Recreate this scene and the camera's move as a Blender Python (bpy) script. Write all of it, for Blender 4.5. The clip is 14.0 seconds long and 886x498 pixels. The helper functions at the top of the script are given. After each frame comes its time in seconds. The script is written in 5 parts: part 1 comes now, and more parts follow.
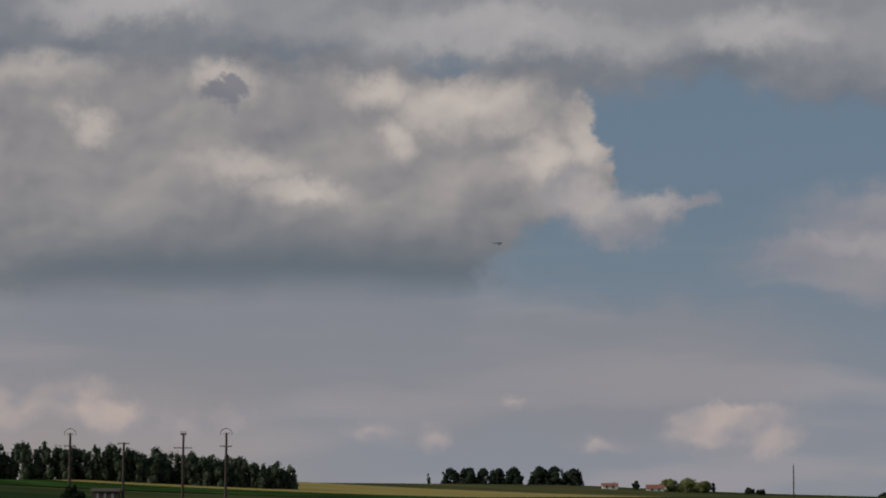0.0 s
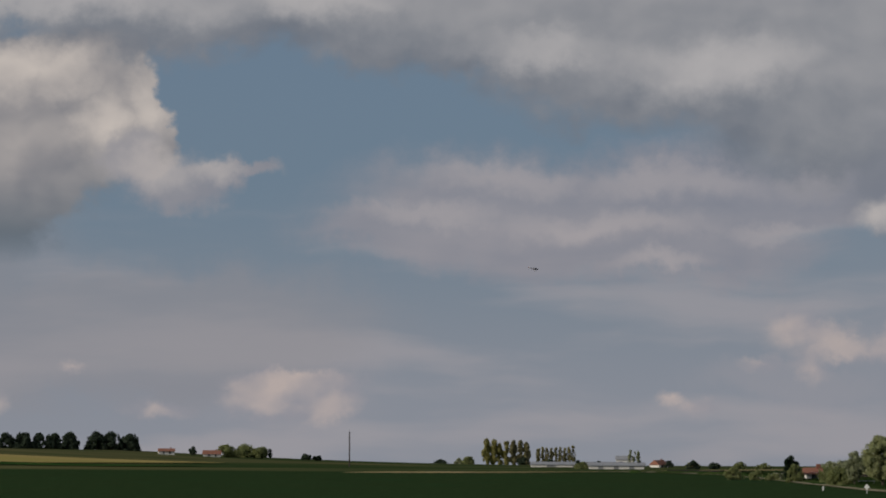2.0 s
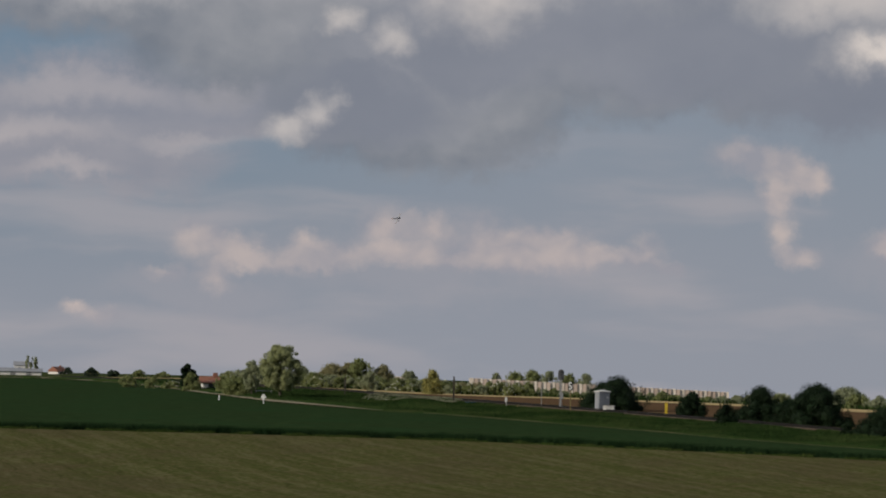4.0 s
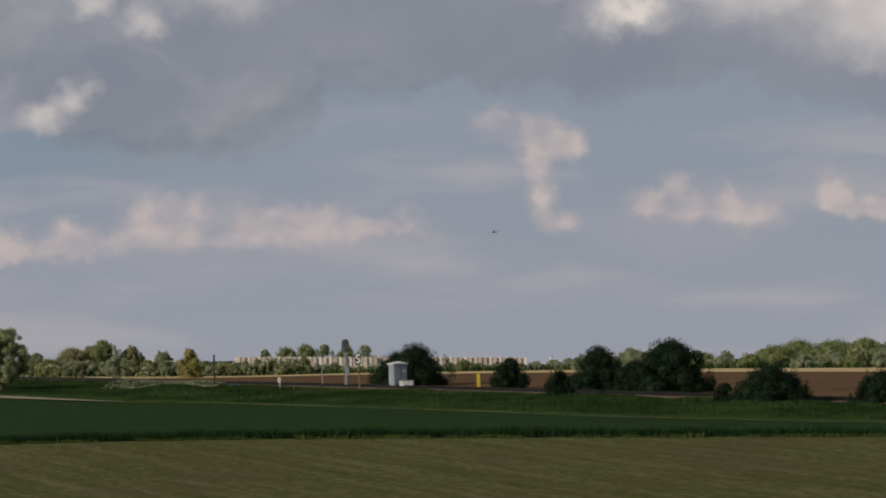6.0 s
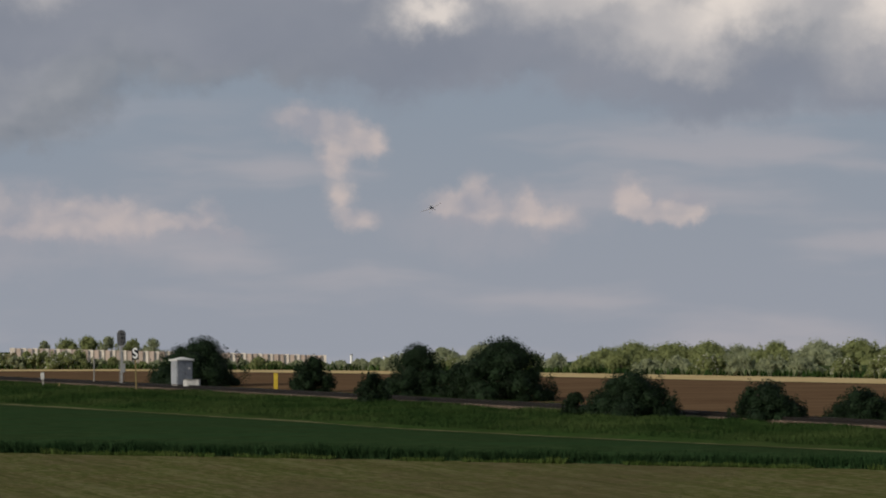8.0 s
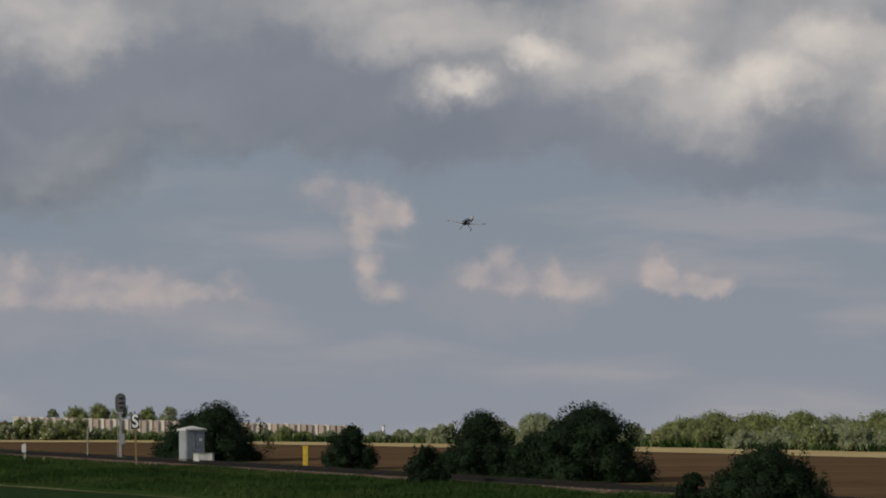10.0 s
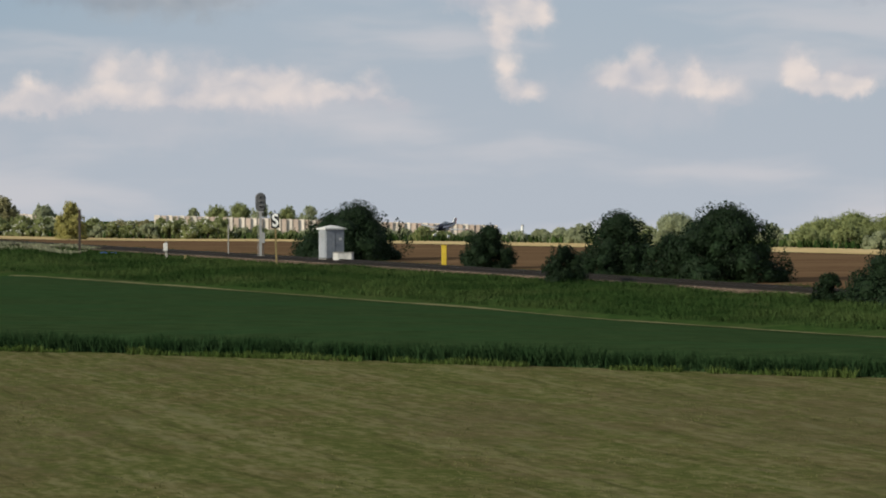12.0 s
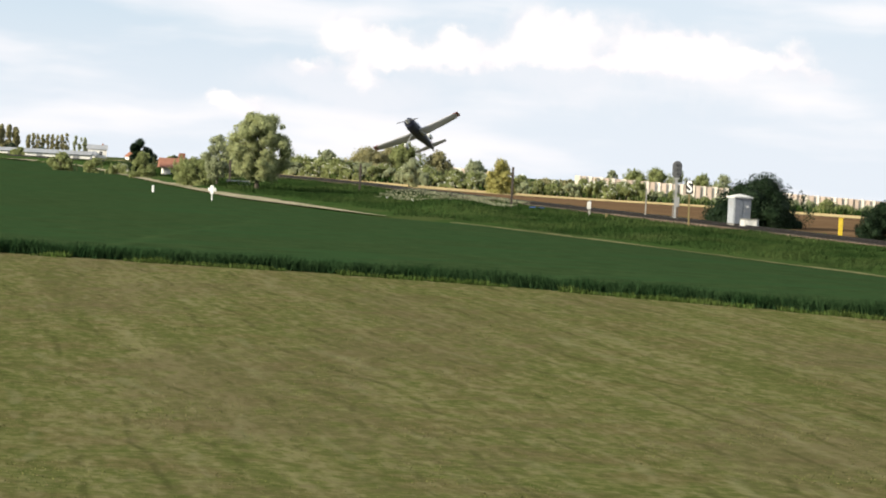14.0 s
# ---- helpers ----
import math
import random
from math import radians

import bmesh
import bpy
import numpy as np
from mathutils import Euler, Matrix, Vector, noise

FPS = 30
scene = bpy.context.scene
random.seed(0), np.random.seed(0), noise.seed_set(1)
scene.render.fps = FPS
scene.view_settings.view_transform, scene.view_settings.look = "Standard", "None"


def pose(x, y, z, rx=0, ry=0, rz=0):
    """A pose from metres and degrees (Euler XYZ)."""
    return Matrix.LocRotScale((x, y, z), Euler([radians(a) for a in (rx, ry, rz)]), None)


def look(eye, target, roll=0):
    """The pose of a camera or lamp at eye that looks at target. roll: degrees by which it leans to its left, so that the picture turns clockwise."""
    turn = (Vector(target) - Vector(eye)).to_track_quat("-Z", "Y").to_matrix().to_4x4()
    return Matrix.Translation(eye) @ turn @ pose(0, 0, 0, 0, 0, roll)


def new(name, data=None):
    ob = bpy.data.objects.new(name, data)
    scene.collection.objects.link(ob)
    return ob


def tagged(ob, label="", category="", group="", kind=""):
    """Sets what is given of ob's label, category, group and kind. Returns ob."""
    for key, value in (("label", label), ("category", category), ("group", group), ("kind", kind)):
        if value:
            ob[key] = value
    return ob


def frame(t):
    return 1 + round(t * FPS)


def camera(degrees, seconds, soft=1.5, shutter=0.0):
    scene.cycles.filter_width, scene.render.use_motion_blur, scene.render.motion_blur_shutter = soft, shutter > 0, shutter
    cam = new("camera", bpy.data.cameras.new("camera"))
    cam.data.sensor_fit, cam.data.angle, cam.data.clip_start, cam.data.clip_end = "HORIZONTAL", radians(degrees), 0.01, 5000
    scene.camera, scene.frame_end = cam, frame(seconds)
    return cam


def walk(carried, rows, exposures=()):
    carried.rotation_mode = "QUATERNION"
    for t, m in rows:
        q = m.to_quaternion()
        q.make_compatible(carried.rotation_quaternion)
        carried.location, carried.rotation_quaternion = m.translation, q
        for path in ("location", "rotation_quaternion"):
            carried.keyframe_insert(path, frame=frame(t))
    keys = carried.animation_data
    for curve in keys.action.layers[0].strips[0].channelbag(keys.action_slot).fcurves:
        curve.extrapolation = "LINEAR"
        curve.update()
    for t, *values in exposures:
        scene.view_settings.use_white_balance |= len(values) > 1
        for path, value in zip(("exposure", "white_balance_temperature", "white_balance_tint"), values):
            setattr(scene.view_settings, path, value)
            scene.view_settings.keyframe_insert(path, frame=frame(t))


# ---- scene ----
cam = camera(14.96, 14.0, soft=1.9)
walk(cam, [
    (0, pose(-0.21, -150.11, 3.11, 94.163, 0, 20.105) @ pose(0, 0, 0, 0, 0, -0.042)),
    (0.5, pose(-0.47, -150.65, 3.18, 94.267, 0, 18.712) @ pose(0, 0, 0, 0, 0, -0.653)),
    (1, pose(0.29, -150.50, 3.12, 94.276, 0, 16.462) @ pose(0, 0, 0, 0, 0, 0.228)),
    (1.5, pose(-0.55, -148.86, 3.12, 93.715, 0, 13.985) @ pose(0, 0, 0, 0, 0, -0.210)),
    (2, pose(0.09, -149.29, 3.13, 93.595, 0, 12.646) @ pose(0, 0, 0, 0, 0, 0.231)),
    (2.5, pose(0.33, -151.81, 3.33, 93.171, 0, 10.486) @ pose(0, 0, 0, 0, 0, 1.038)),
    (3, pose(0.32, -150.34, 3.19, 92.906, 0, 9.117) @ pose(0, 0, 0, 0, 0, 0.592)),
    (3.5, pose(0.30, -149.50, 3.00, 92.822, 0, 5.110) @ pose(0, 0, 0, 0, 0, 0.806)),
    (4, pose(-0.50, -139.52, 3.00, 92.183, 0, 2.563) @ pose(0, 0, 0, 0, 0, 1.318)),
    (6.5, pose(-2.37, -69.55, 2.76, 91.676, 0, -2.332) @ pose(0, 0, 0, 0, 0, -1.974)),
    (7, pose(-2.25, -66.79, 2.83, 91.607, 0, -3.530) @ pose(0, 0, 0, 0, 0, -1.290)),
    (9.5, pose(0.12, 0.93, 2.58, 92.012, 0, -5.384) @ pose(0, 0, 0, 0, 0, -0.425)),
    (10, pose(-0.03, -0.07, 2.55, 92.873, 0, -4.463) @ pose(0, 0, 0, 0, 0, -0.283)),
    (10.5, pose(-0.04, -0.45, 2.57, 92.361, 0, -4.443) @ pose(0, 0, 0, 0, 0, -0.319)),
    (11, pose(0.06, -0.28, 2.51, 92.336, 0, -3.494) @ pose(0, 0, 0, 0, 0, -0.005)),
    (11.5, pose(0.00, -0.47, 2.57, 90.486, 0, -3.136) @ pose(0, 0, 0, 0, 0, 0.082)),
    (12, pose(-0.01, -0.76, 2.57, 89.477, 0, -2.084) @ pose(0, 0, 0, 0, 0, -0.163)),
    (12.5, pose(0.00, -0.00, 2.56, 89.532, 0, -0.749) @ pose(0, 0, 0, 0, 0, 0.001)),
    (13, pose(-0.05, -0.13, 2.53, 88.480, 0, -0.181) @ pose(0, 0, 0, 0, 0, 0.118)),
    (13.5, pose(-0.30, -4.50, 2.40, 87.610, 0, 3.289) @ pose(0, 0, 0, 0, 0, 2.609)),
    (14, pose(0.30, -21.00, 2.60, 88.690, 0, 4.889) @ pose(0, 0, 0, 0, 0, 3.039)),
], exposures=[(0, -0.1, 6600, 11), (2.5, -0.05, 6550, 11), (3.5, 0.05, 6550, 11), (4, 0.1, 6550, 11), (6.5, 0.2, 6550, 11), (7, 0.2, 6550, 11), (9.5, 0.25, 6500, 9), (10, 0.02, 6500, 9), (11, 0.05, 6500, 9), (11.5, 0.46, 6520, 8),
    (12, 0.82, 6550, 6), (12.5, 1.0, 6600, 5), (13, 1.4, 6750, 5), (13.5, 1.78, 6850, 5), (14, 1.68, 6850, 6)])


# ---- world: haze, blue gaps and cloud banks in the sky, sun behind the viewer ----
SUN_EL, SUN_AZ = 20.0, 238.0


class Nodes:
    """Short-hand for node trees."""

    def __init__(self, tree):
        self.t = tree

    def add(self, kind, **props):
        n = self.t.nodes.new(kind)
        for k, v in props.items():
            if k == "operation":
                n.operation = v
            elif k == "blend_type":
                n.blend_type = v
            elif k == "data_type":
                n.data_type = v
            elif k == "gradient_type":
                n.gradient_type = v
            elif k == "interpolation_type":
                n.interpolation_type = v
        return n

    def link(self, a, b):
        if isinstance(a, bpy.types.NodeSocket):
            self.t.links.new(a, b)
        else:
            b.default_value = a

    def math(self, op, a, b=0.0, clamp=False):
        n = self.add("ShaderNodeMath", operation=op)
        n.use_clamp = clamp
        self.link(a, n.inputs[0])
        self.link(b, n.inputs[1])
        return n.outputs[0]

    def noise(self, vec, scale, detail=5.0, rough=0.55, distortion=0.0):
        n = self.add("ShaderNodeTexNoise")
        self.link(vec, n.inputs["Vector"])
        n.inputs["Scale"].default_value = scale
        n.inputs["Detail"].default_value = detail
        n.inputs["Roughness"].default_value = rough
        n.inputs["Distortion"].default_value = distortion
        return n

    def step(self, v, lo, hi, to0=0.0, to1=1.0, smooth=True):
        n = self.add("ShaderNodeMapRange", interpolation_type="SMOOTHSTEP" if smooth else "LINEAR")
        self.link(v, n.inputs[0])
        for i, x in zip((1, 2, 3, 4), (lo, hi, to0, to1)):
            n.inputs[i].default_value = x
        return n.outputs[0]

    def mix(self, f, a, b, blend="MIX"):
        n = self.add("ShaderNodeMix", data_type="RGBA", blend_type=blend)
        self.link(f, n.inputs[0])
        self.link((*a, 1) if isinstance(a, tuple) else a, n.inputs[6])
        self.link((*b, 1) if isinstance(b, tuple) else b, n.inputs[7])
        return n.outputs[2]

    def vadd(self, a, b):
        n = self.add("ShaderNodeVectorMath", operation="ADD")
        self.link(a, n.inputs[0])
        self.link(b, n.inputs[1])
        return n.outputs[0]

    def vscale(self, a, s):
        n = self.add("ShaderNodeVectorMath", operation="SCALE")
        self.link(a, n.inputs[0])
        self.link(s, n.inputs["Scale"])
        return n.outputs[0]

    def blobs(self, vec, spots, union="MAXIMUM", grow=1.0):
        """Soft ellipses (across, up, half width, half height) in one mask."""
        out = None
        for u, v, a, b in spots:
            a, b = a * grow, b * grow
            m = self.add("ShaderNodeMapping")
            self.link(vec, m.inputs["Vector"])
            m.inputs["Location"].default_value = (-u / a, -v / b, 0)
            m.inputs["Scale"].default_value = (1 / a, 1 / b, 0)
            gr = self.add("ShaderNodeTexGradient", gradient_type="SPHERICAL")
            self.link(m.outputs[0], gr.inputs[0])
            out = gr.outputs["Fac"] if out is None else self.math(union, out, gr.outputs["Fac"])
        return out


def build_world():
    world = bpy.data.worlds.new("world")
    scene.world = world
    world.use_nodes = True
    world.node_tree.nodes.clear()
    k = Nodes(world.node_tree)
    sky = k.add("ShaderNodeTexSky")
    sky.sky_type, sky.sun_disc = "NISHITA", False
    sky.sun_elevation, sky.sun_rotation = radians(SUN_EL), radians(SUN_AZ)
    co = k.add("ShaderNodeTexCoord")
    sep = k.add("ShaderNodeSeparateXYZ")
    k.link(co.outputs["Generated"], sep.inputs[0])
    # sky plan: u across, v up, one unit about a degree
    u = k.math("MULTIPLY", k.math("ARCTAN2", sep.outputs[0], sep.outputs[1]), 59.7)
    v = k.math("MULTIPLY", k.math("ARCSINE", sep.outputs[2]), 59.7)
    com = k.add("ShaderNodeCombineXYZ")
    k.link(u, com.inputs[0])
    k.link(v, com.inputs[1])
    p = com.outputs[0]
    # ragged edges: three scales of warp
    mid3 = (-0.5, -0.5, -0.5)
    w1 = k.vadd(k.noise(p, 0.45, 4, 0.5).outputs["Color"], mid3)
    w2 = k.vadd(k.noise(p, 1.7, 5, 0.55).outputs["Color"], mid3)
    w3 = k.vadd(k.noise(p, 5.0, 3, 0.6).outputs["Color"], mid3)
    off = k.vadd(k.vadd(k.vscale(w1, 1.5), k.vscale(w2, 0.75)), k.vscale(w3, 0.28))
    q = k.vadd(p, off)
    qs = k.vadd(p, k.vscale(off, 0.8))
    qp = k.vadd(p, k.vadd(k.vadd(k.vscale(w1, 0.25), k.vscale(w2, 0.42)), k.vscale(w3, 0.22)))
    wide = k.add("ShaderNodeMapping")
    k.link(k.vadd(p, k.vscale(w1, 0.8)), wide.inputs["Vector"])
    wide.inputs["Scale"].default_value = (0.75, 1.1, 1.0)
    pw = wide.outputs[0]
    fine = k.noise(pw, 0.8, 7, 0.55, 0.1).outputs["Fac"]
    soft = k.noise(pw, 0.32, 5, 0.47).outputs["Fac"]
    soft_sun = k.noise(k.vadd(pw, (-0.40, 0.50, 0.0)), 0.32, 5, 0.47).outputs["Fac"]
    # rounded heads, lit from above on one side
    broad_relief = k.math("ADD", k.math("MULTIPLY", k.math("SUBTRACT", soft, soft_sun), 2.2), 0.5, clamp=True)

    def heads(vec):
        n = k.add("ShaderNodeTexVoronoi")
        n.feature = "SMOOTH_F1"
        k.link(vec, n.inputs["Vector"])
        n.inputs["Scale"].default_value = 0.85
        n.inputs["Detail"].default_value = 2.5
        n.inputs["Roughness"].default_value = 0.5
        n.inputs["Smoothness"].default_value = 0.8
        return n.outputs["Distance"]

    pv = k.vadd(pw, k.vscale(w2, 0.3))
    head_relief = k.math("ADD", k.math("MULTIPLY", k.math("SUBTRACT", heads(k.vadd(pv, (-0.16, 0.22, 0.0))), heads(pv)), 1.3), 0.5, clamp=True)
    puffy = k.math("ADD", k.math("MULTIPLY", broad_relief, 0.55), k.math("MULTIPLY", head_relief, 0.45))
    broad = k.noise(p, 0.28, 4, 0.5).outputs["Fac"]
    flat = k.add("ShaderNodeMapping")
    k.link(k.vadd(p, k.vscale(w1, 0.5)), flat.inputs["Vector"])
    flat.inputs["Scale"].default_value = (0.16, 1.0, 1.0)
    streak = k.noise(flat.outputs[0], 0.9, 4, 0.45).outputs["Fac"]

    def ragged(mask, tex, amount):
        """Tears the edge of a mask without leaving specks outside it."""
        near = k.math("MULTIPLY", mask, 5.0, clamp=True)
        return k.math("ADD", mask, k.math("MULTIPLY", k.math("MULTIPLY", k.math("SUBTRACT", tex, 0.5), amount), near))

    def grey(dark, light, shade):
        return k.mix(shade, dark, light)

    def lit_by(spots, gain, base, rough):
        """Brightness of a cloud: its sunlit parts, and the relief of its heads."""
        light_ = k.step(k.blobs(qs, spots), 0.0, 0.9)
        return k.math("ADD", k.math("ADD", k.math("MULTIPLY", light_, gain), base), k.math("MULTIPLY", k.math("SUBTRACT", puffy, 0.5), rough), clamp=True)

    # clear air: blue higher up, grey-mauve haze low down
    blue = k.vscale(sky.outputs[0], 0.034)
    air = k.mix(k.math("MULTIPLY", k.step(v, 0.0, 5.2), k.step(u, 0.0, -9.0, 0.4, 0.9)), (0.255, 0.275, 0.318), k.mix(0.6, blue, (0.155, 0.25, 0.375)))
    # thin level streaks in the haze
    low = k.math("MULTIPLY", k.step(streak, 0.46, 0.66), k.step(v, 5.2, 3.0))
    air = k.mix(k.math("MULTIPLY", low, 0.6), air, (0.36, 0.34, 0.36))
    # open sky out of view: broken cloud
    rest = k.math("MULTIPLY", k.step(v, 9.5, 13.0), k.step(broad, 0.40, 0.60))
    # grey haze bank under the big cumulus
    bank = k.blobs(q, [(-26.5, 3.0, 9.0, 2.2), (-19.0, 2.2, 6.5, 1.6)])
    air = k.mix(k.math("MULTIPLY", k.step(bank, 0.05, 0.5), 0.6), air, grey((0.225, 0.23, 0.262), (0.315, 0.305, 0.322), streak))
    # warm haze low on the sunlit side
    warm = k.math("MULTIPLY", k.math("MULTIPLY", k.step(u, -21.0, -27.0), k.step(v, 2.8, 0.8)), 0.7)
    air = k.mix(warm, air, (0.335, 0.30, 0.285))
    # layered cloud streak in the gap
    layer = k.blobs(q, [(-11.6, 4.55, 4.6, 1.35), (-8.3, 4.75, 4.2, 1.25), (-9.6, 3.85, 4.6, 0.9), (-13.6, 4.0, 2.8, 0.8), (-6.2, 4.9, 2.0, 1.1)])
    m = k.math("MULTIPLY", k.step(ragged(layer, k.math("ADD", k.math("MULTIPLY", streak, 0.6), k.math("MULTIPLY", soft, 0.4)), 0.9), 0.0, 0.6), 0.85)
    crest = lit_by([(-12.3, 5.1, 2.2, 0.5), (-9.2, 5.0, 2.4, 0.5), (-6.6, 5.2, 1.3, 0.6), (-13.5, 4.3, 2.0, 0.4), (-10.2, 4.2, 2.6, 0.4), (-9.4, 3.5, 1.0, 0.3), (-7.2, 4.1, 1.6, 0.3)], 0.5, 0.2, 0.35)
    air = k.mix(m, air, grey((0.225, 0.235, 0.28), (0.42, 0.385, 0.39), k.math("ADD", crest, k.math("MULTIPLY", k.math("SUBTRACT", streak, 0.5), 0.9), clamp=True)))
    # big cumulus
    heap = k.blobs(qs, [(-26.0, 5.6, 4.6, 3.1), (-22.2, 5.7, 3.7, 2.55), (-28.6, 6.0, 3.2, 3.6), (-20.2, 5.9, 2.0, 2.2), (-24.0, 4.7, 5.4, 1.8), (-19.3, 6.6, 1.2, 1.2), (-18.7, 6.1, 0.8, 0.6), (-19.0, 7.2, 0.7, 0.6), (-18.6, 5.5, 0.9, 0.6)])
    m = k.step(ragged(heap, fine, 0.7), 0.05, 0.26)
    m = k.math("MULTIPLY", m, k.step(k.math("ADD", v, k.math("MULTIPLY", k.math("SUBTRACT", soft, 0.5), 0.8)), 3.2, 4.1))
    rise = k.step(k.math("ADD", v, k.math("MULTIPLY", k.math("SUBTRACT", soft, 0.5), 2.2)), 3.7, 5.6)
    crown = lit_by([(-24.8, 7.25, 0.9, 0.5), (-27.9, 7.9, 1.6, 0.9), (-24.6, 5.8, 1.3, 0.6), (-23.5, 5.35, 1.3, 0.45), (-20.8, 6.85, 1.4, 0.8), (-21.8, 6.4, 0.6, 0.5), (-19.2, 5.9, 0.8, 0.9),
                    (-18.5, 6.3, 0.6, 1.1), (-27.2, 6.6, 0.6, 0.5), (-22.0, 7.15, 1.1, 0.5), (-20.0, 6.7, 1.0, 0.7), (-18.4, 5.1, 1.0, 0.8)], 0.62, 0.2, 0.75)
    air = k.mix(m, air, grey((0.128, 0.157, 0.188), grey((0.215, 0.218, 0.24), (0.56, 0.51, 0.47), crown), rise))
    # a grey-blue tear in its upper part
    tear = k.blobs(qs, [(-24.9, 6.9, 0.55, 0.3), (-24.6, 7.1, 0.35, 0.2)])
    air = k.mix(k.math("MULTIPLY", k.step(ragged(tear, fine, 0.8), 0.1, 0.5), 0.85), air, (0.19, 0.20, 0.235))
    nose = k.blobs(qs, [(-17.9, 4.95, 1.25, 0.75), (-17.2, 5.1, 0.8, 0.45), (-18.6, 5.25, 0.8, 0.7), (-16.7, 5.15, 1.0, 0.25)])
    m = k.math("MULTIPLY", k.step(ragged(nose, fine, 0.9), 0.05, 0.6), 0.9)
    air = k.mix(m, air, grey((0.25, 0.255, 0.29), (0.52, 0.475, 0.45), lit_by([(-18.2, 5.2, 0.9, 0.6), (-17.3, 5.2, 0.7, 0.4)], 0.5, 0.15, 0.7)))
    # grey sheet across the top and the dark bank that comes down on the other side
    sheet = k.blobs(q, [(-25.0, 9.6, 9.0, 2.6), (-18.0, 9.0, 6.0, 2.2), (-13.0, 8.6, 5.5, 2.1), (-9.5, 8.2, 5.0, 2.7), (-6.0, 7.7, 5.0, 3.2), (-3.0, 5.6, 3.6, 2.6), (-0.5, 6.6, 4.6, 2.5),
                        (3.0, 6.6, 5.5, 2.2), (7.5, 6.3, 5.5, 2.0), (12.0, 6.9, 6.0, 2.6)])
    m = k.step(ragged(sheet, fine, 0.22), 0.06, 0.32)
    edge = k.step(sheet, 0.15, 0.75)
    glow = lit_by([(-20.3, 8.15, 4.8, 0.7), (-15.5, 8.2, 2.2, 0.6), (-26.5, 8.6, 2.5, 0.5), (-8.3, 6.95, 2.2, 0.8), (-11.5, 7.4, 1.8, 0.6), (-2.6, 7.1, 2.4, 1.3), (-4.0, 5.9, 0.8, 0.6), (-3.2, 6.5, 0.8, 0.8), (-3.6, 5.4, 0.8, 0.4)], 0.5, 0.08, 0.45)
    lit = k.math("ADD", k.math("MULTIPLY", edge, 0.3), glow, clamp=True)
    air = k.mix(m, air, grey((0.155, 0.178, 0.215), (0.47, 0.455, 0.455), lit))
    bar = k.blobs(q, [(-4.2, 4.9, 2.6, 1.3), (-2.2, 6.0, 4.2, 1.6), (-0.5, 6.3, 3.0, 1.2), (1.5, 5.95, 4.8, 1.5), (5.5, 5.35, 4.8, 1.3), (9.5, 4.85, 4.6, 1.05), (13.5, 4.8, 4.0, 1.0)])
    m = k.math("MULTIPLY", k.step(ragged(bar, streak, 0.35), 0.03, 0.65), 0.92)
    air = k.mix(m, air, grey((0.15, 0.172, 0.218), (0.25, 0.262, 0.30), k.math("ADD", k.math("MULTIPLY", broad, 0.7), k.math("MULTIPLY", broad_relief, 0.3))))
    # sunlit heaps inside the bank
    lumps = k.blobs(qs, [(-3.6, 6.05, 0.75, 0.6), (-4.6, 6.45, 0.55, 0.45), (-5.3, 4.4, 0.75, 0.55), (-4.9, 4.75, 0.5, 0.5), (-2.2, 6.9, 1.6, 1.2)])
    m = k.math("MULTIPLY", k.step(ragged(lumps, fine, 0.9), 0.0, 1.0), 0.9)
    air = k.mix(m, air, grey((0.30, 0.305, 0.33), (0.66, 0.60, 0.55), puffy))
    tops = k.blobs(qs, [(10.7, 6.3, 2.8, 1.7), (13.2, 6.0, 3.0, 1.9), (6.3, 6.6, 1.3, 0.85), (8.4, 6.9, 2.8, 1.6), (3.4, 7.5, 2.6, 1.1), (9.2, 5.7, 2.6, 1.1), (4.6, 6.9, 2.6, 0.85), (7.4, 6.2, 2.4, 1.0), (5.0, 5.9, 1.4, 0.6)])
    m = k.step(ragged(tops, soft, 0.7), 0.0, 0.95)
    air = k.mix(m, air, grey((0.32, 0.32, 0.34), (0.68, 0.615, 0.56), lit_by([(6.3, 6.5, 1.1, 0.6), (10.3, 5.9, 1.5, 0.7), (13.2, 6.2, 1.2, 1.2), (8.5, 6.3, 1.0, 0.6), (11.6, 6.6, 1.2, 0.6), (4.9, 5.9, 0.8, 0.35), (8.8, 7.6, 2.0, 0.7)], 0.6, 0.25, 0.55)))
    # rows of small sunlit cumulus low over the land
    puffs = k.blobs(qp, [(-28.7, 1.55, 0.8, 0.7), (-27.3, 1.6, 0.9, 0.55), (-26.7, 1.3, 0.7, 0.4), (-25.6, 1.25, 0.6, 0.35), (-24.7, 1.35, 0.5, 0.35), (-22.25, 1.15, 0.6, 0.25), (-21.1, 1.05, 0.4, 0.28), (-19.7, 1.6, 0.28, 0.15), (-18.2, 0.9, 0.8, 0.2),
                         (-16.4, 1.1, 0.75, 0.5), (-15.2, 1.05, 0.6, 0.5), (-15.8, 1.45, 1.4, 0.2), (-15.8, 1.1, 1.2, 0.4), (-8.7, 0.95, 0.6, 0.25), (-9.2, 1.15, 0.3, 0.2)], "ADD", 1.22)
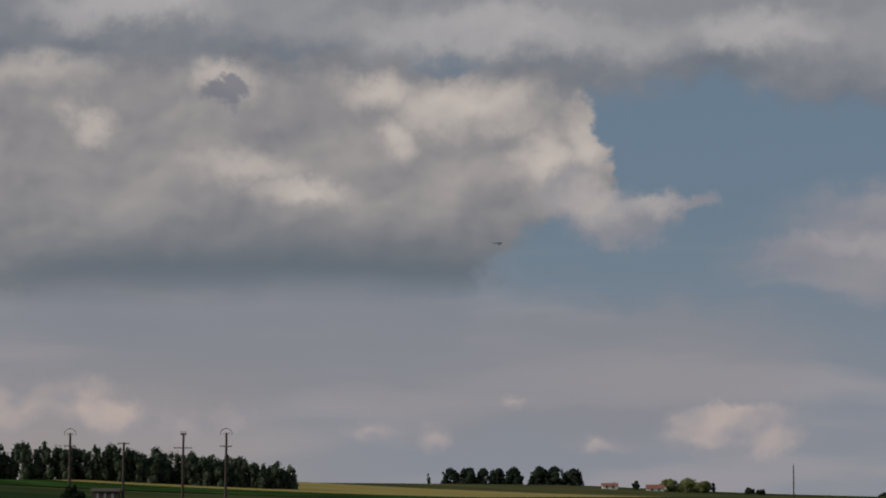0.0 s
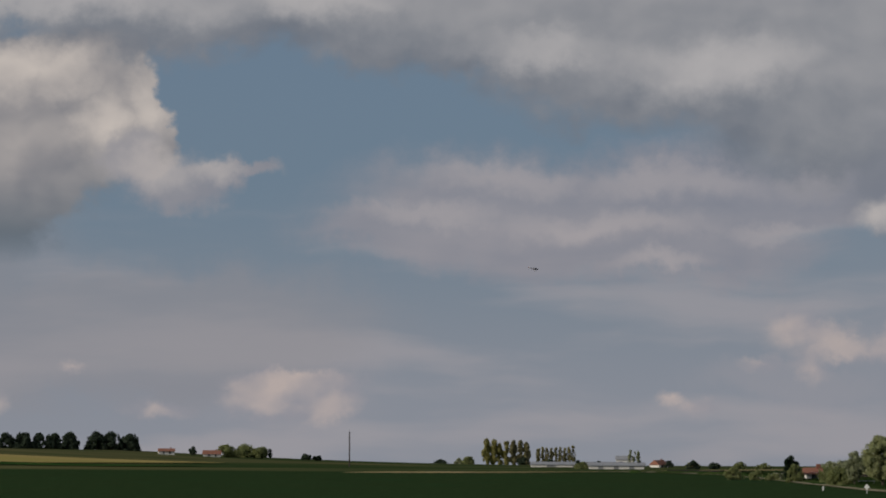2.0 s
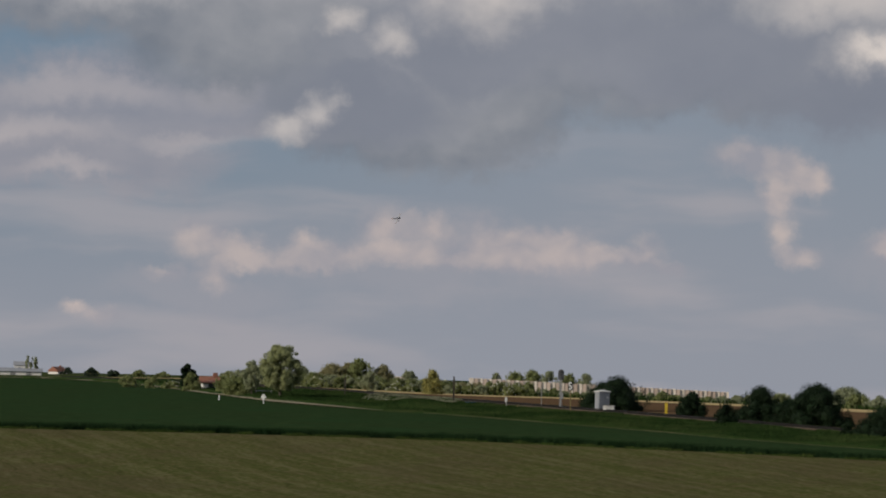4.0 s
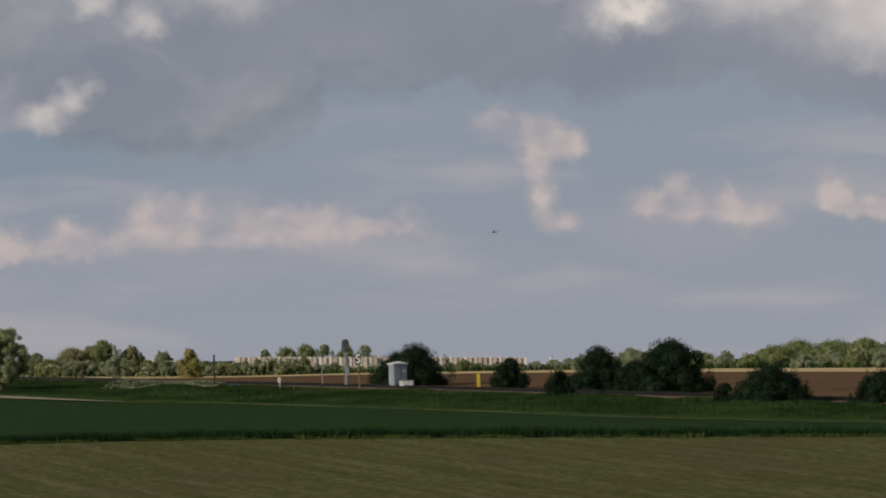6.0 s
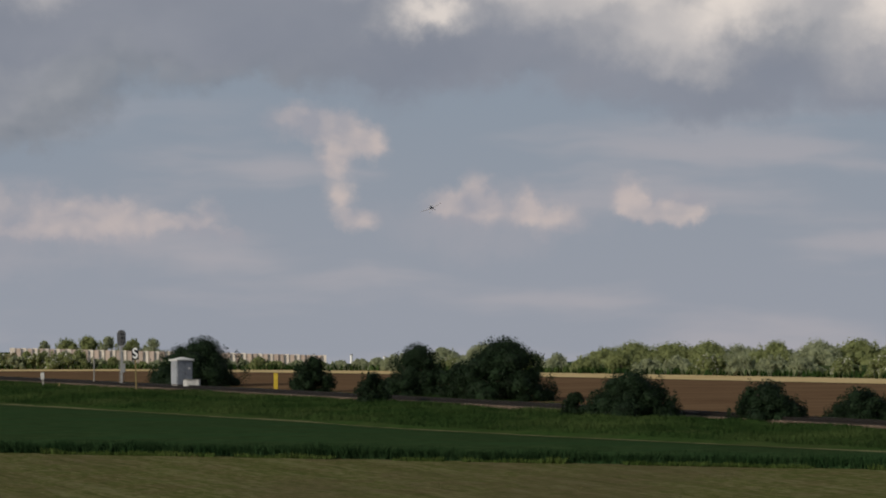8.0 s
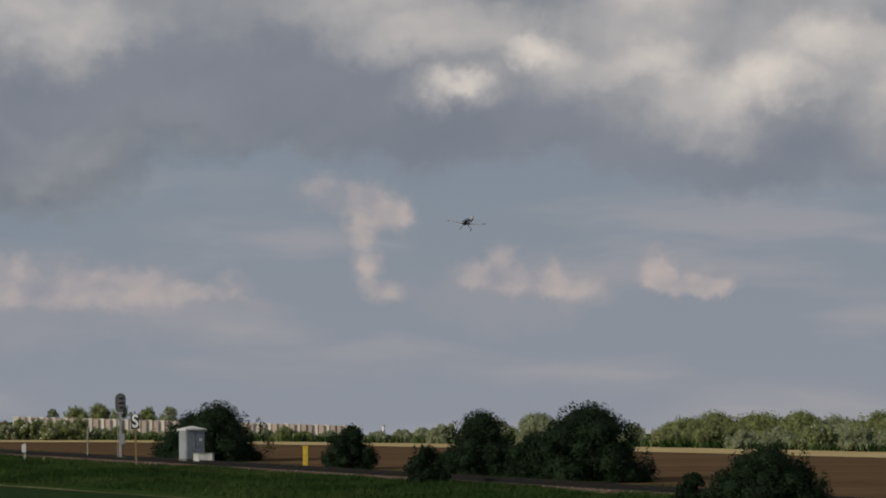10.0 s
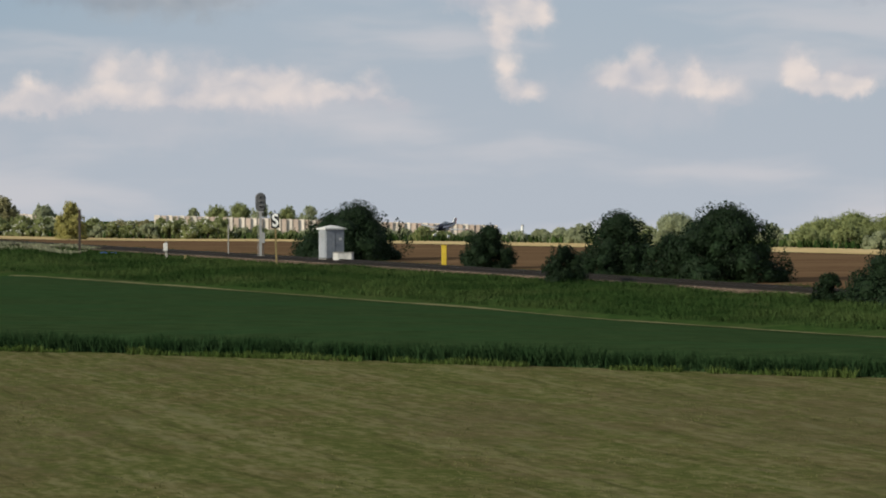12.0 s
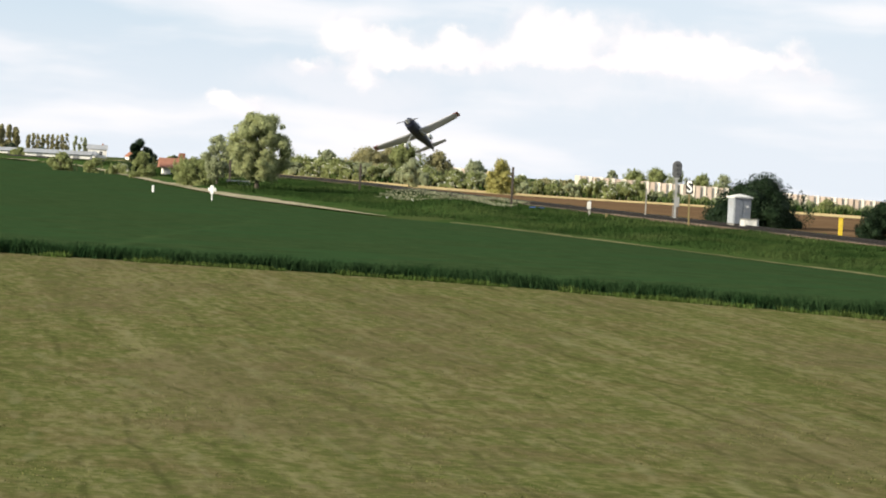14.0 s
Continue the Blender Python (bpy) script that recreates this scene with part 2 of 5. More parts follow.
    puffs2 = k.blobs(qp, [(-7.5, 1.75, 0.5, 0.2), (-6.7, 1.65, 0.4, 0.35), (-6.9, 2.3, 0.7, 0.5), (-6.2, 2.2, 0.5, 0.35), (-5.1, 2.25, 0.55, 0.35), (-4.5, 2.1, 0.6, 0.3), (-3.7, 2.6, 0.6, 0.5), (-2.9, 2.6, 0.5, 0.4), (-3.2, 2.15, 0.9, 0.25),
                          (-2.0, 2.35, 0.6, 0.5), (-1.2, 2.4, 0.65, 0.46), (-0.5, 2.3, 0.65, 0.42), (0.3, 2.15, 0.6, 0.25), (0.95, 2.3, 0.4, 0.42), (-1.6, 2.05, 1.2, 0.25), (-5.6, 1.95, 1.0, 0.25), (1.4, 2.0, 0.4, 0.2)], "ADD", 1.22)
    puffs3 = k.blobs(qp, [(2.6, 4.0, 0.9, 0.4), (3.4, 3.8, 0.8, 0.45), (3.9, 3.6, 0.45, 0.4), (3.2, 3.3, 0.4, 0.3), (3.3, 2.65, 0.4, 0.5), (3.6, 2.2, 0.55, 0.22), (5.1, 2.5, 0.45, 0.4), (5.7, 2.7, 0.33, 0.5), (5.8, 2.35, 0.8, 0.38), (6.6, 2.5, 0.28, 0.4), (7.1, 2.25, 0.75, 0.38),
                          (8.4, 2.65, 0.4, 0.42), (8.6, 2.4, 0.5, 0.35), (9.45, 2.4, 0.5, 0.4), (9.0, 2.25, 0.7, 0.25)], "ADD", 1.22)
    puffs = k.math("MAXIMUM", k.math("MAXIMUM", puffs, puffs2), puffs3)
    haze_body = k.blobs(q, [(-2.6, 2.05, 5.4, 0.95), (-7.0, 1.5, 2.5, 0.7), (6.0, 2.2, 3.0, 0.8), (-15.8, 1.0, 2.2, 0.8), (-26.5, 1.3, 3.5, 0.9)])
    air = k.mix(k.math("MULTIPLY", k.step(haze_body, 0.0, 0.8), 0.3), air, (0.34, 0.32, 0.345))
    m = k.math("MULTIPLY", k.step(ragged(puffs, fine, 0.8), 0.08, 0.95), 0.72)
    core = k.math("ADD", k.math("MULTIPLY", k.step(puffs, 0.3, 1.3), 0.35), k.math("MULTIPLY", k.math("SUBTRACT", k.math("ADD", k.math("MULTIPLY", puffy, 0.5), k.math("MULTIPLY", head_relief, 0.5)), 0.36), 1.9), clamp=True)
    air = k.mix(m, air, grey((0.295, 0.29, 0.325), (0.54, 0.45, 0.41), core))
    air = k.mix(rest, air, (0.30, 0.31, 0.34))
    # land beyond the sheet of ground
    air = k.mix(k.step(v, -0.7, -1.6), air, (0.05, 0.055, 0.035))
    bg = k.add("ShaderNodeBackground")
    k.link(air, bg.inputs[0])
    bg.inputs[1].default_value = 1.0
    out = k.add("ShaderNodeOutputWorld")
    k.link(bg.outputs[0], out.inputs[0])


build_world()
sun_data = bpy.data.lights.new("sun", "SUN")
sun_data.energy, sun_data.angle, sun_data.color = 3.0, radians(6), (1.0, 0.92, 0.80)
sun = new("sun", sun_data)
sun.matrix_world = look((math.sin(radians(SUN_AZ)) * 100, math.cos(radians(SUN_AZ)) * 100, math.tan(radians(SUN_EL)) * 100), (0, 0, 0))


# ---- materials ----
def material(name, a, b, scale=5.0, rough=0.8, metal=0.0, bump=0.3, c=None, big=0.3, stretch=(1, 1, 1), island=0.0, obj_random=0.0, spec=0.3, depth=0.02):
    """Two or three tones mixed by grain and by large stains, with fine relief."""
    mt = bpy.data.materials.new(name)
    mt.use_nodes = True
    mt.node_tree.nodes.clear()
    k = Nodes(mt.node_tree)
    co = k.add("ShaderNodeTexCoord")
    mp = k.add("ShaderNodeMapping")
    k.link(co.outputs["Object"], mp.inputs["Vector"])
    mp.inputs["Scale"].default_value = stretch
    n1 = k.noise(mp.outputs[0], scale, 6, 0.6)
    n2 = k.noise(mp.outputs[0], scale * 0.13, 3, 0.5)
    col = k.mix(k.step(n1.outputs["Fac"], 0.3, 0.7), a, b)
    if c:
        col = k.mix(k.math("MULTIPLY", k.step(n2.outputs["Fac"], 0.42, 0.68), big * 2.2, clamp=True), col, c)
    else:
        col = k.mix(big, col, k.mix(n2.outputs["Fac"], a, b))
    if island:
        ge = k.add("ShaderNodeNewGeometry")
        col = k.mix(1.0, col, k.mix(ge.outputs["Random Per Island"], (1 - island,) * 3, (1 + island,) * 3), "MULTIPLY")
    if obj_random:
        oi = k.add("ShaderNodeObjectInfo")
        col = k.mix(1.0, col, k.mix(oi.outputs["Random"], (1 - obj_random,) * 3, (1 + obj_random,) * 3), "MULTIPLY")
    bs = k.add("ShaderNodeBsdfPrincipled")
    k.link(col, bs.inputs["Base Color"])
    bs.inputs["Roughness"].default_value = rough
    bs.inputs["Metallic"].default_value = metal
    bs.inputs["Specular IOR Level"].default_value = spec
    if bump:
        bp = k.add("ShaderNodeBump")
        bp.inputs["Strength"].default_value = bump
        bp.inputs["Distance"].default_value = depth
        k.link(n1.outputs["Fac"], bp.inputs["Height"])
        k.link(bp.outputs[0], bs.inputs["Normal"])
    out = k.add("ShaderNodeOutputMaterial")
    k.link(bs.outputs[0], out.inputs[0])
    return mt


def mown_material():
    """Mown grass with drying swaths that curve round the field."""
    mt = material("mown_grass", (0.056, 0.066, 0.018), (0.112, 0.110, 0.042), scale=3.4, rough=1.0, bump=0.6, depth=0.05, c=(0.095, 0.068, 0.035), big=0.2, spec=0.0)
    k = Nodes(mt.node_tree)
    bs = next(n for n in mt.node_tree.nodes if n.type == "BSDF_PRINCIPLED")
    col = bs.inputs["Base Color"].links[0].from_socket
    co = k.add("ShaderNodeTexCoord")
    def swath(along, across, detail):
        mp = k.add("ShaderNodeMapping")
        mp.vector_type = "TEXTURE"
        k.link(co.outputs["Object"], mp.inputs["Vector"])
        mp.inputs["Rotation"].default_value = (0, 0, radians(-75))
        mp.inputs["Scale"].default_value = (along, across, 1)
        return k.noise(mp.outputs[0], 1.0, detail, 0.6, 0.2).outputs["Fac"]

    st = k.math("ADD", k.math("MULTIPLY", swath(1.0, 0.3, 8), 0.6), k.math("MULTIPLY", swath(40.0, 1.3, 6), 0.4))
    mp2 = k.add("ShaderNodeMapping")
    k.link(co.outputs["Object"], mp2.inputs["Vector"])
    mp2.inputs["Scale"].default_value = (0.09, 0.03, 1)
    patch = k.noise(mp2.outputs[0], 1.3, 4, 0.55).outputs["Fac"]
    straw = k.mix(k.math("MULTIPLY", k.step(st, 0.49, 0.62), 0.6), col, (0.158, 0.142, 0.07))
    straw = k.mix(k.math("MULTIPLY", k.step(st, 0.50, 0.40), 0.55), straw, (0.048, 0.060, 0.016))
    straw = k.mix(k.math("MULTIPLY", k.step(k.math("ADD", k.math("MULTIPLY", patch, 0.65), k.math("MULTIPLY", swath(0.9, 0.35, 6), 0.35)), 0.46, 0.60), 0.5), straw, (0.088, 0.070, 0.038))
    # thin dark furrows between the mower's rows, broken here and there
    mp3 = k.add("ShaderNodeMapping")
    mp3.vector_type = "TEXTURE"
    k.link(co.outputs["Object"], mp3.inputs["Vector"])
    mp3.inputs["Rotation"].default_value = (0, 0, radians(-74))
    sp = k.add("ShaderNodeSeparateXYZ")
    k.link(mp3.outputs[0], sp.inputs[0])
    bend = k.math("MULTIPLY", swath(22.0, 9.0, 3), 5.0)
    row = k.math("FRACT", k.math("MULTIPLY", k.math("ADD", sp.outputs[1], bend), 0.62))
    ridge = k.math("ABSOLUTE", k.math("SUBTRACT", row, 0.5))
    furrow = k.math("MULTIPLY", k.step(ridge, 0.10, 0.02), k.step(swath(3.2, 0.8, 4), 0.47, 0.60))
    straw = k.mix(k.math("MULTIPLY", furrow, 0.5), straw, (0.040, 0.042, 0.015))
    pale = k.math("MULTIPLY", k.step(ridge, 0.34, 0.48), k.step(swath(4.0, 0.9, 5), 0.48, 0.64))
    straw = k.mix(k.math("MULTIPLY", pale, 0.3), straw, (0.165, 0.155, 0.085))
    k.link(straw, bs.inputs["Base Color"])
    return mt


MOWN = mown_material()
FAR_LAND = material("far_land", (0.022, 0.042, 0.015), (0.04, 0.06, 0.022), scale=0.05, c=(0.12, 0.11, 0.05), big=0.4, bump=0.2, spec=0.0)
CROP = material("young_wheat", (0.013, 0.028, 0.011), (0.023, 0.046, 0.018), scale=3.0, rough=1.0, bump=0.9, depth=0.12, c=(0.013, 0.034, 0.012), big=0.3, island=0.22, spec=0.0)
CROP_TOP = material("wheat_top", (0.018, 0.033, 0.012), (0.034, 0.057, 0.022), scale=2.6, rough=1.0, bump=1.0, depth=0.14, c=(0.023, 0.051, 0.019), big=0.35, stretch=(0.35, 1.2, 1), spec=0.0)
VERGE = material("verge_ground", (0.02, 0.042, 0.011), (0.036, 0.062, 0.017), scale=1.5, rough=1.0, bump=0.6, c=(0.05, 0.06, 0.022), spec=0.0)
GRASS = material("long_grass", (0.012, 0.027, 0.008), (0.025, 0.046, 0.013), scale=0.9, rough=1.0, bump=0.0, c=(0.040, 0.060, 0.019), big=0.45, island=0.16, spec=0.0)
GRASS_SHORT = material("short_cut_grass", (0.036, 0.062, 0.014), (0.066, 0.09, 0.026), scale=0.6, rough=1.0, bump=0.0, island=0.35, spec=0.0)
CUT = material("cut_grass_stubble", (0.066, 0.078, 0.022), (0.115, 0.115, 0.045), scale=0.6, rough=1.0, bump=0.0, island=0.25, spec=0.0)
HAY = material("hay", (0.11, 0.093, 0.047), (0.16, 0.137, 0.073), scale=0.6, rough=1.0, bump=0.0, island=0.3, spec=0.0)
DRY = material("dry_seed_grass", (0.12, 0.125, 0.075), (0.21, 0.215, 0.14), scale=1.0, rough=0.9, bump=0.0, island=0.3, spec=0.15)
MARGIN = material("field_margin_grass", (0.09, 0.095, 0.042), (0.165, 0.155, 0.078), scale=1.5, rough=1.0, bump=0.4, c=(0.045, 0.06, 0.02), big=0.35, spec=0.0)
PATH = material("dry_track", (0.20, 0.17, 0.11), (0.34, 0.30, 0.21), scale=1.2, rough=1.0, bump=0.4, c=(0.10, 0.12, 0.05), big=0.2, spec=0.0)
SOIL = material("ploughed_soil", (0.085, 0.052, 0.029), (0.135, 0.083, 0.046), scale=1.4, rough=1.0, bump=0.6, depth=0.06, c=(0.155, 0.10, 0.055), big=0.3, stretch=(0.3, 1.5, 1), spec=0.0)
STRAW = material("pale_stubble", (0.40, 0.30, 0.145), (0.53, 0.41, 0.22), scale=0.8, rough=1.0, bump=0.3, c=(0.42, 0.30, 0.13), big=0.25, stretch=(0.3, 1, 1), spec=0.0)
RAPE = material("yellow_field", (0.27, 0.215, 0.075), (0.35, 0.28, 0.11), scale=0.3, rough=1.0, bump=0.2, c=(0.24, 0.22, 0.06), stretch=(0.2, 1, 1), spec=0.0)
GREEN_FAR = material("green_field", (0.016, 0.042, 0.012), (0.026, 0.056, 0.016), scale=0.3, rough=1.0, bump=0.2, c=(0.06, 0.12, 0.03), spec=0.0)
BALLAST = material("rusty_ballast", (0.10, 0.070, 0.050), (0.165, 0.118, 0.085), scale=9, rough=0.95, bump=0.9, depth=0.05, c=(0.035, 0.025, 0.02), spec=0.0)
RUST = material("rail_steel", (0.008, 0.007, 0.006), (0.018, 0.014, 0.012), scale=6, rough=0.5, metal=0.3, bump=0.2)
SLEEPER = material("weathered_sleeper", (0.12, 0.093, 0.07), (0.20, 0.158, 0.12), scale=8, rough=0.9, bump=0.4, obj_random=0.3)
BARK = material("bark", (0.045, 0.035, 0.025), (0.10, 0.085, 0.065), scale=9, rough=0.9, bump=0.6, depth=0.03)
POLE_WOOD = material("dark_pole_wood", (0.03, 0.024, 0.02), (0.065, 0.052, 0.042), scale=6, rough=0.85, bump=0.4, stretch=(1, 1, 0.2))
GALV = material("grey_painted_steel", (0.20, 0.205, 0.205), (0.29, 0.295, 0.295), scale=7, rough=0.55, metal=0.2, bump=0.1, c=(0.17, 0.16, 0.15), big=0.15)
HUT_GREY = material("light_grey_cabinet_paint", (0.20, 0.215, 0.235), (0.26, 0.275, 0.295), scale=4, rough=0.5, bump=0.08, c=(0.20, 0.21, 0.215), big=0.2)
ROOF_WHITE = material("pale_concrete_roof", (0.42, 0.42, 0.40), (0.55, 0.54, 0.51), scale=5, rough=0.85, bump=0.25, c=(0.33, 0.32, 0.29))
WHITE = material("white_paint", (0.60, 0.60, 0.58), (0.72, 0.72, 0.70), scale=4, rough=0.6, bump=0.08, c=(0.50, 0.50, 0.47), big=0.12)
BLACK = material("black_paint", (0.012, 0.012, 0.013), (0.022, 0.022, 0.023), scale=5, rough=0.5, bump=0.08)
HEAD = material("dark_grey_signal_paint", (0.05, 0.052, 0.055), (0.085, 0.087, 0.09), scale=5, rough=0.5, bump=0.08)
LENS = material("dark_signal_lens", (0.02, 0.022, 0.024), (0.05, 0.055, 0.06), scale=5, rough=0.1, bump=0.0, spec=0.6)
YELLOW = material("yellow_marker_paint", (0.42, 0.30, 0.02), (0.52, 0.38, 0.04), scale=5, rough=0.6, bump=0.1, c=(0.33, 0.24, 0.04))
OCHRE = material("weathered_ochre_post", (0.13, 0.10, 0.045), (0.21, 0.165, 0.07), scale=6, rough=0.8, bump=0.2)
BLUE = material("blue_paint", (0.03, 0.07, 0.28), (0.05, 0.10, 0.36), scale=5, rough=0.5, bump=0.05)
CONCRETE = material("grey_concrete", (0.22, 0.21, 0.19), (0.34, 0.33, 0.30), scale=6, rough=0.9, bump=0.3, c=(0.17, 0.165, 0.15))
PANEL_LIGHT = material("pale_wall_panel", (0.62, 0.54, 0.45), (0.72, 0.63, 0.53), scale=1.5, rough=0.85, bump=0.15, obj_random=0.12)
PANEL_DARK = material("brown_wall_panel", (0.43, 0.335, 0.27), (0.52, 0.415, 0.34), scale=1.5, rough=0.85, bump=0.15, obj_random=0.15)
PLASTER = material("white_plaster", (0.62, 0.60, 0.55), (0.72, 0.70, 0.66), scale=1.5, rough=0.9, bump=0.1)
TILE = material("red_roof_tile", (0.20, 0.085, 0.055), (0.29, 0.13, 0.085), scale=3, rough=0.85, bump=0.3)
SLATE = material("grey_sheet_roof", (0.22, 0.225, 0.235), (0.30, 0.305, 0.315), scale=0.6, rough=0.6, bump=0.1)
PANE = material("dark_window_glass", (0.02, 0.025, 0.03), (0.04, 0.05, 0.06), scale=2, rough=0.1, bump=0.0, spec=0.6)


def leaf(name, a, b, c=None, var=0.4, through_light=0.3):
    """Leaf surface that lets some light through."""
    mt = material(name, a, b, scale=0.8, rough=0.7, bump=0.0, c=c, big=0.3, island=var, spec=0.15)
    k = Nodes(mt.node_tree)
    bs = next(n for n in mt.node_tree.nodes if n.type == "BSDF_PRINCIPLED")
    out = next(n for n in mt.node_tree.nodes if n.type == "OUTPUT_MATERIAL")
    tr = k.add("ShaderNodeBsdfTranslucent")
    k.link(bs.inputs["Base Color"].links[0].from_socket, tr.inputs["Color"])
    mx = k.add("ShaderNodeMixShader")
    mx.inputs[0].default_value = through_light
    k.link(bs.outputs[0], mx.inputs[1])
    k.link(tr.outputs[0], mx.inputs[2])
    k.link(mx.outputs[0], out.inputs[0])
    return mt


# near-black green: cloud shade over the railway bushes is put into the colour
LEAF_SHADED = leaf("cloud_shaded_bush_leaf", (0.006, 0.015, 0.005), (0.013, 0.028, 0.010), var=0.3, through_light=0.2)
# fresh, pale, grey and bronze leaves: colours raised to stand in for stronger sunlight
LEAF_MID = leaf("sun_brightened_fresh_leaf", (0.18, 0.208, 0.082), (0.27, 0.295, 0.122), var=0.22, through_light=0.45)
LEAF_PALE = leaf("sun_brightened_spring_leaf", (0.26, 0.285, 0.14), (0.36, 0.38, 0.19), var=0.2, through_light=0.45)
LEAF_GREY = leaf("grey_green_leaf", (0.25, 0.275, 0.16), (0.34, 0.365, 0.22), var=0.2, through_light=0.45)
LEAF_YELLOW = leaf("yellow_green_leaf", (0.23, 0.22, 0.07), (0.33, 0.305, 0.105))
LEAF_BROWN = leaf("bronze_leaf", (0.24, 0.225, 0.115), (0.33, 0.305, 0.155), var=0.25, through_light=0.45)
# far leaves: lighter, greyer green with the haze of distance mixed into it
LEAF_FAR = leaf("hazed_far_leaf", (0.034, 0.052, 0.034), (0.060, 0.082, 0.050))
BLOSSOM = leaf("white_blossom", (0.50, 0.50, 0.40), (0.70, 0.69, 0.60), var=0.3)


# ---- mesh helpers ----
def link_mesh(name, bm, mats, parent=None, smooth=False):
    me = bpy.data.meshes.new(name)
    bm.to_mesh(me)
    bm.free()
    for m_ in mats if isinstance(mats, (list, tuple)) else [mats]:
        me.materials.append(m_)
    if smooth:
        me.polygons.foreach_set("use_smooth", [True] * len(me.polygons))
    ob = new(name, me)
    ob.parent = parent
    return ob


def part(name, bm, mat_, parent, label="", smooth=False):
    ob = link_mesh(name, bm, mat_, parent, smooth)
    return tagged(ob, label) if label else ob


def array_mesh(name, verts, faces, mat_, parent=None, smooth=False):
    me = bpy.data.meshes.new(name)
    me.from_pydata(verts, [], faces)
    me.materials.append(mat_)
    if smooth:
        me.polygons.foreach_set("use_smooth", [True] * len(me.polygons))
    ob = new(name, me)
    ob.parent = parent
    return ob


def thing(name, m, label, category, group="", kind=""):
    ob = new(name)
    ob.matrix_world = m
    return tagged(ob, label, category, group, kind)


def add_box(bm, cx, cy, cz, sx, sy, sz, bevel=0.0, turn=None):
    m = Matrix.Translation((cx, cy, cz)) @ (turn or Matrix()) @ Matrix.Diagonal((sx, sy, sz, 1))
    vs = bmesh.ops.create_cube(bm, size=1, matrix=m)["verts"]
    if bevel:
        es = list({e for v in vs for e in v.link_edges})
        bmesh.ops.bevel(bm, geom=es, offset=bevel, segments=2, affect="EDGES")
    return bm


def box(*a, **k):
    return add_box(bmesh.new(), *a, **k)


def add_tube(bm, a, b, r0, r1=None, n=10):
    a, b = Vector(a), Vector(b)
    d = b - a
    m = Matrix.Translation((a + b) / 2) @ d.to_track_quat("Z", "Y").to_matrix().to_4x4()
    bmesh.ops.create_cone(bm, cap_ends=True, segments=n, radius1=r0, radius2=r0 if r1 is None else r1, depth=d.length, matrix=m)
    return bm


def tube(*a, **k):
    return add_tube(bmesh.new(), *a, **k)


def loft(sections, close=True):
    """A skin over rings of equal length."""
    bm = bmesh.new()
    rings = [[bm.verts.new(p) for p in s] for s in sections]
    for r0, r1 in zip(rings, rings[1:]):
        for i in range(len(r0)):
            j = (i + 1) % len(r0)
            bm.faces.new((r0[i], r0[j], r1[j], r1[i]))
    if close:
        bm.faces.new(rings[0][::-1])
        bm.faces.new(rings[-1])
    bmesh.ops.recalc_face_normals(bm, faces=bm.faces)
    return bm


# ---- land ----
def ground_z(x, y):
    """The field rises gently away from the viewer to a plateau; a low hill on one side."""
    s = 0.0198 * (max(y, 40.0) - 190.0)
    cap = 1.4 - 0.5 * math.tanh((x + 28) / 12) + min(0.0001585 * max(0.0, -230.0 - x) ** 2, 5.8) / (1 + math.exp(min((y - 1280.0) / 40, 50)))
    cap -= 0.6 / (1 + math.exp(min((x + 85.0) / 8, 50))) + 0.004 * max(0.0, y - 1450.0)
    cap -= 0.006 * max(0.0, y - 335.0) / (1 + math.exp(min(-(x + 36.0) / 5, 50)))
    return cap - 0.4 * math.log1p(math.exp(min((cap - s) / 0.4, 50)))


def spread(lo, hi, stops):
    out = [lo]
    while out[-1] < hi:
        out.append(min(hi, out[-1] + next(d for lim, d in stops if abs(out[-1]) < lim)))
    return out


def sheet(name, xs, ys, lift, mat_, label, inside=None):
    """A sheet of land over the grid xs, ys, lifted above the ground; inside(x, y) trims it."""
    verts, faces, ids = [], [], {}
    for j, y in enumerate(ys):
        for i, x in enumerate(xs):
            ids[i, j] = len(verts)
            verts.append((x, y, ground_z(x, y) + lift))
    for j in range(len(ys) - 1):
        for i in range(len(xs) - 1):
            if inside is None or inside((xs[i] + xs[i + 1]) / 2, (ys[j] + ys[j + 1]) / 2):
                faces.append((ids[i, j], ids[i + 1, j], ids[i + 1, j + 1], ids[i, j + 1]))
    return tagged(array_mesh(name, verts, faces, mat_), label, "field", kind="structure")


def band(name, lower, upper, us, n, lift, mat_, label, curve=None):
    """Land between two lines: lower(u) and upper(u) give (x, y) along the parameter u."""
    verts, faces = [], []
    for u in us:
        (x0, y0), (x1, y1) = lower(u), upper(u)
        for j in range(n + 1):
            f = j / n
            x, y = x0 + (x1 - x0) * f, y0 + (y1 - y0) * f
            h = lift(f, x, y) if callable(lift) else lift
            verts.append((x, y, ground_z(x, y) + h))
    for i in range(len(us) - 1):
        for j in range(n):
            a = i * (n + 1) + j
            faces.append((a, a + n + 1, a + n + 2, a + 1))
    return tagged(array_mesh(name, verts, faces, mat_), label, "field", kind="structure")


def arange(a, b, step):
    return [float(v) for v in np.arange(a, b + step * 0.5, step)]


GX = spread(-3000, 3000, [(60, 2.5), (500, 15), (4000, 120)])
GY = spread(-500, 4600, [(420, 5), (1500, 30), (6000, 150)])
sheet("ground", GX, GY, 0.0, FAR_LAND, "open farmland reaching to the horizon")


def along(pts, x):
    """The line through pts (x, y) at x."""
    for (x0, y0), (x1, y1) in zip(pts, pts[1:]):
        if x <= x1:
            return y0 + (y1 - y0) * max(0.0, x - x0) / (x1 - x0)
    return pts[-1][1]


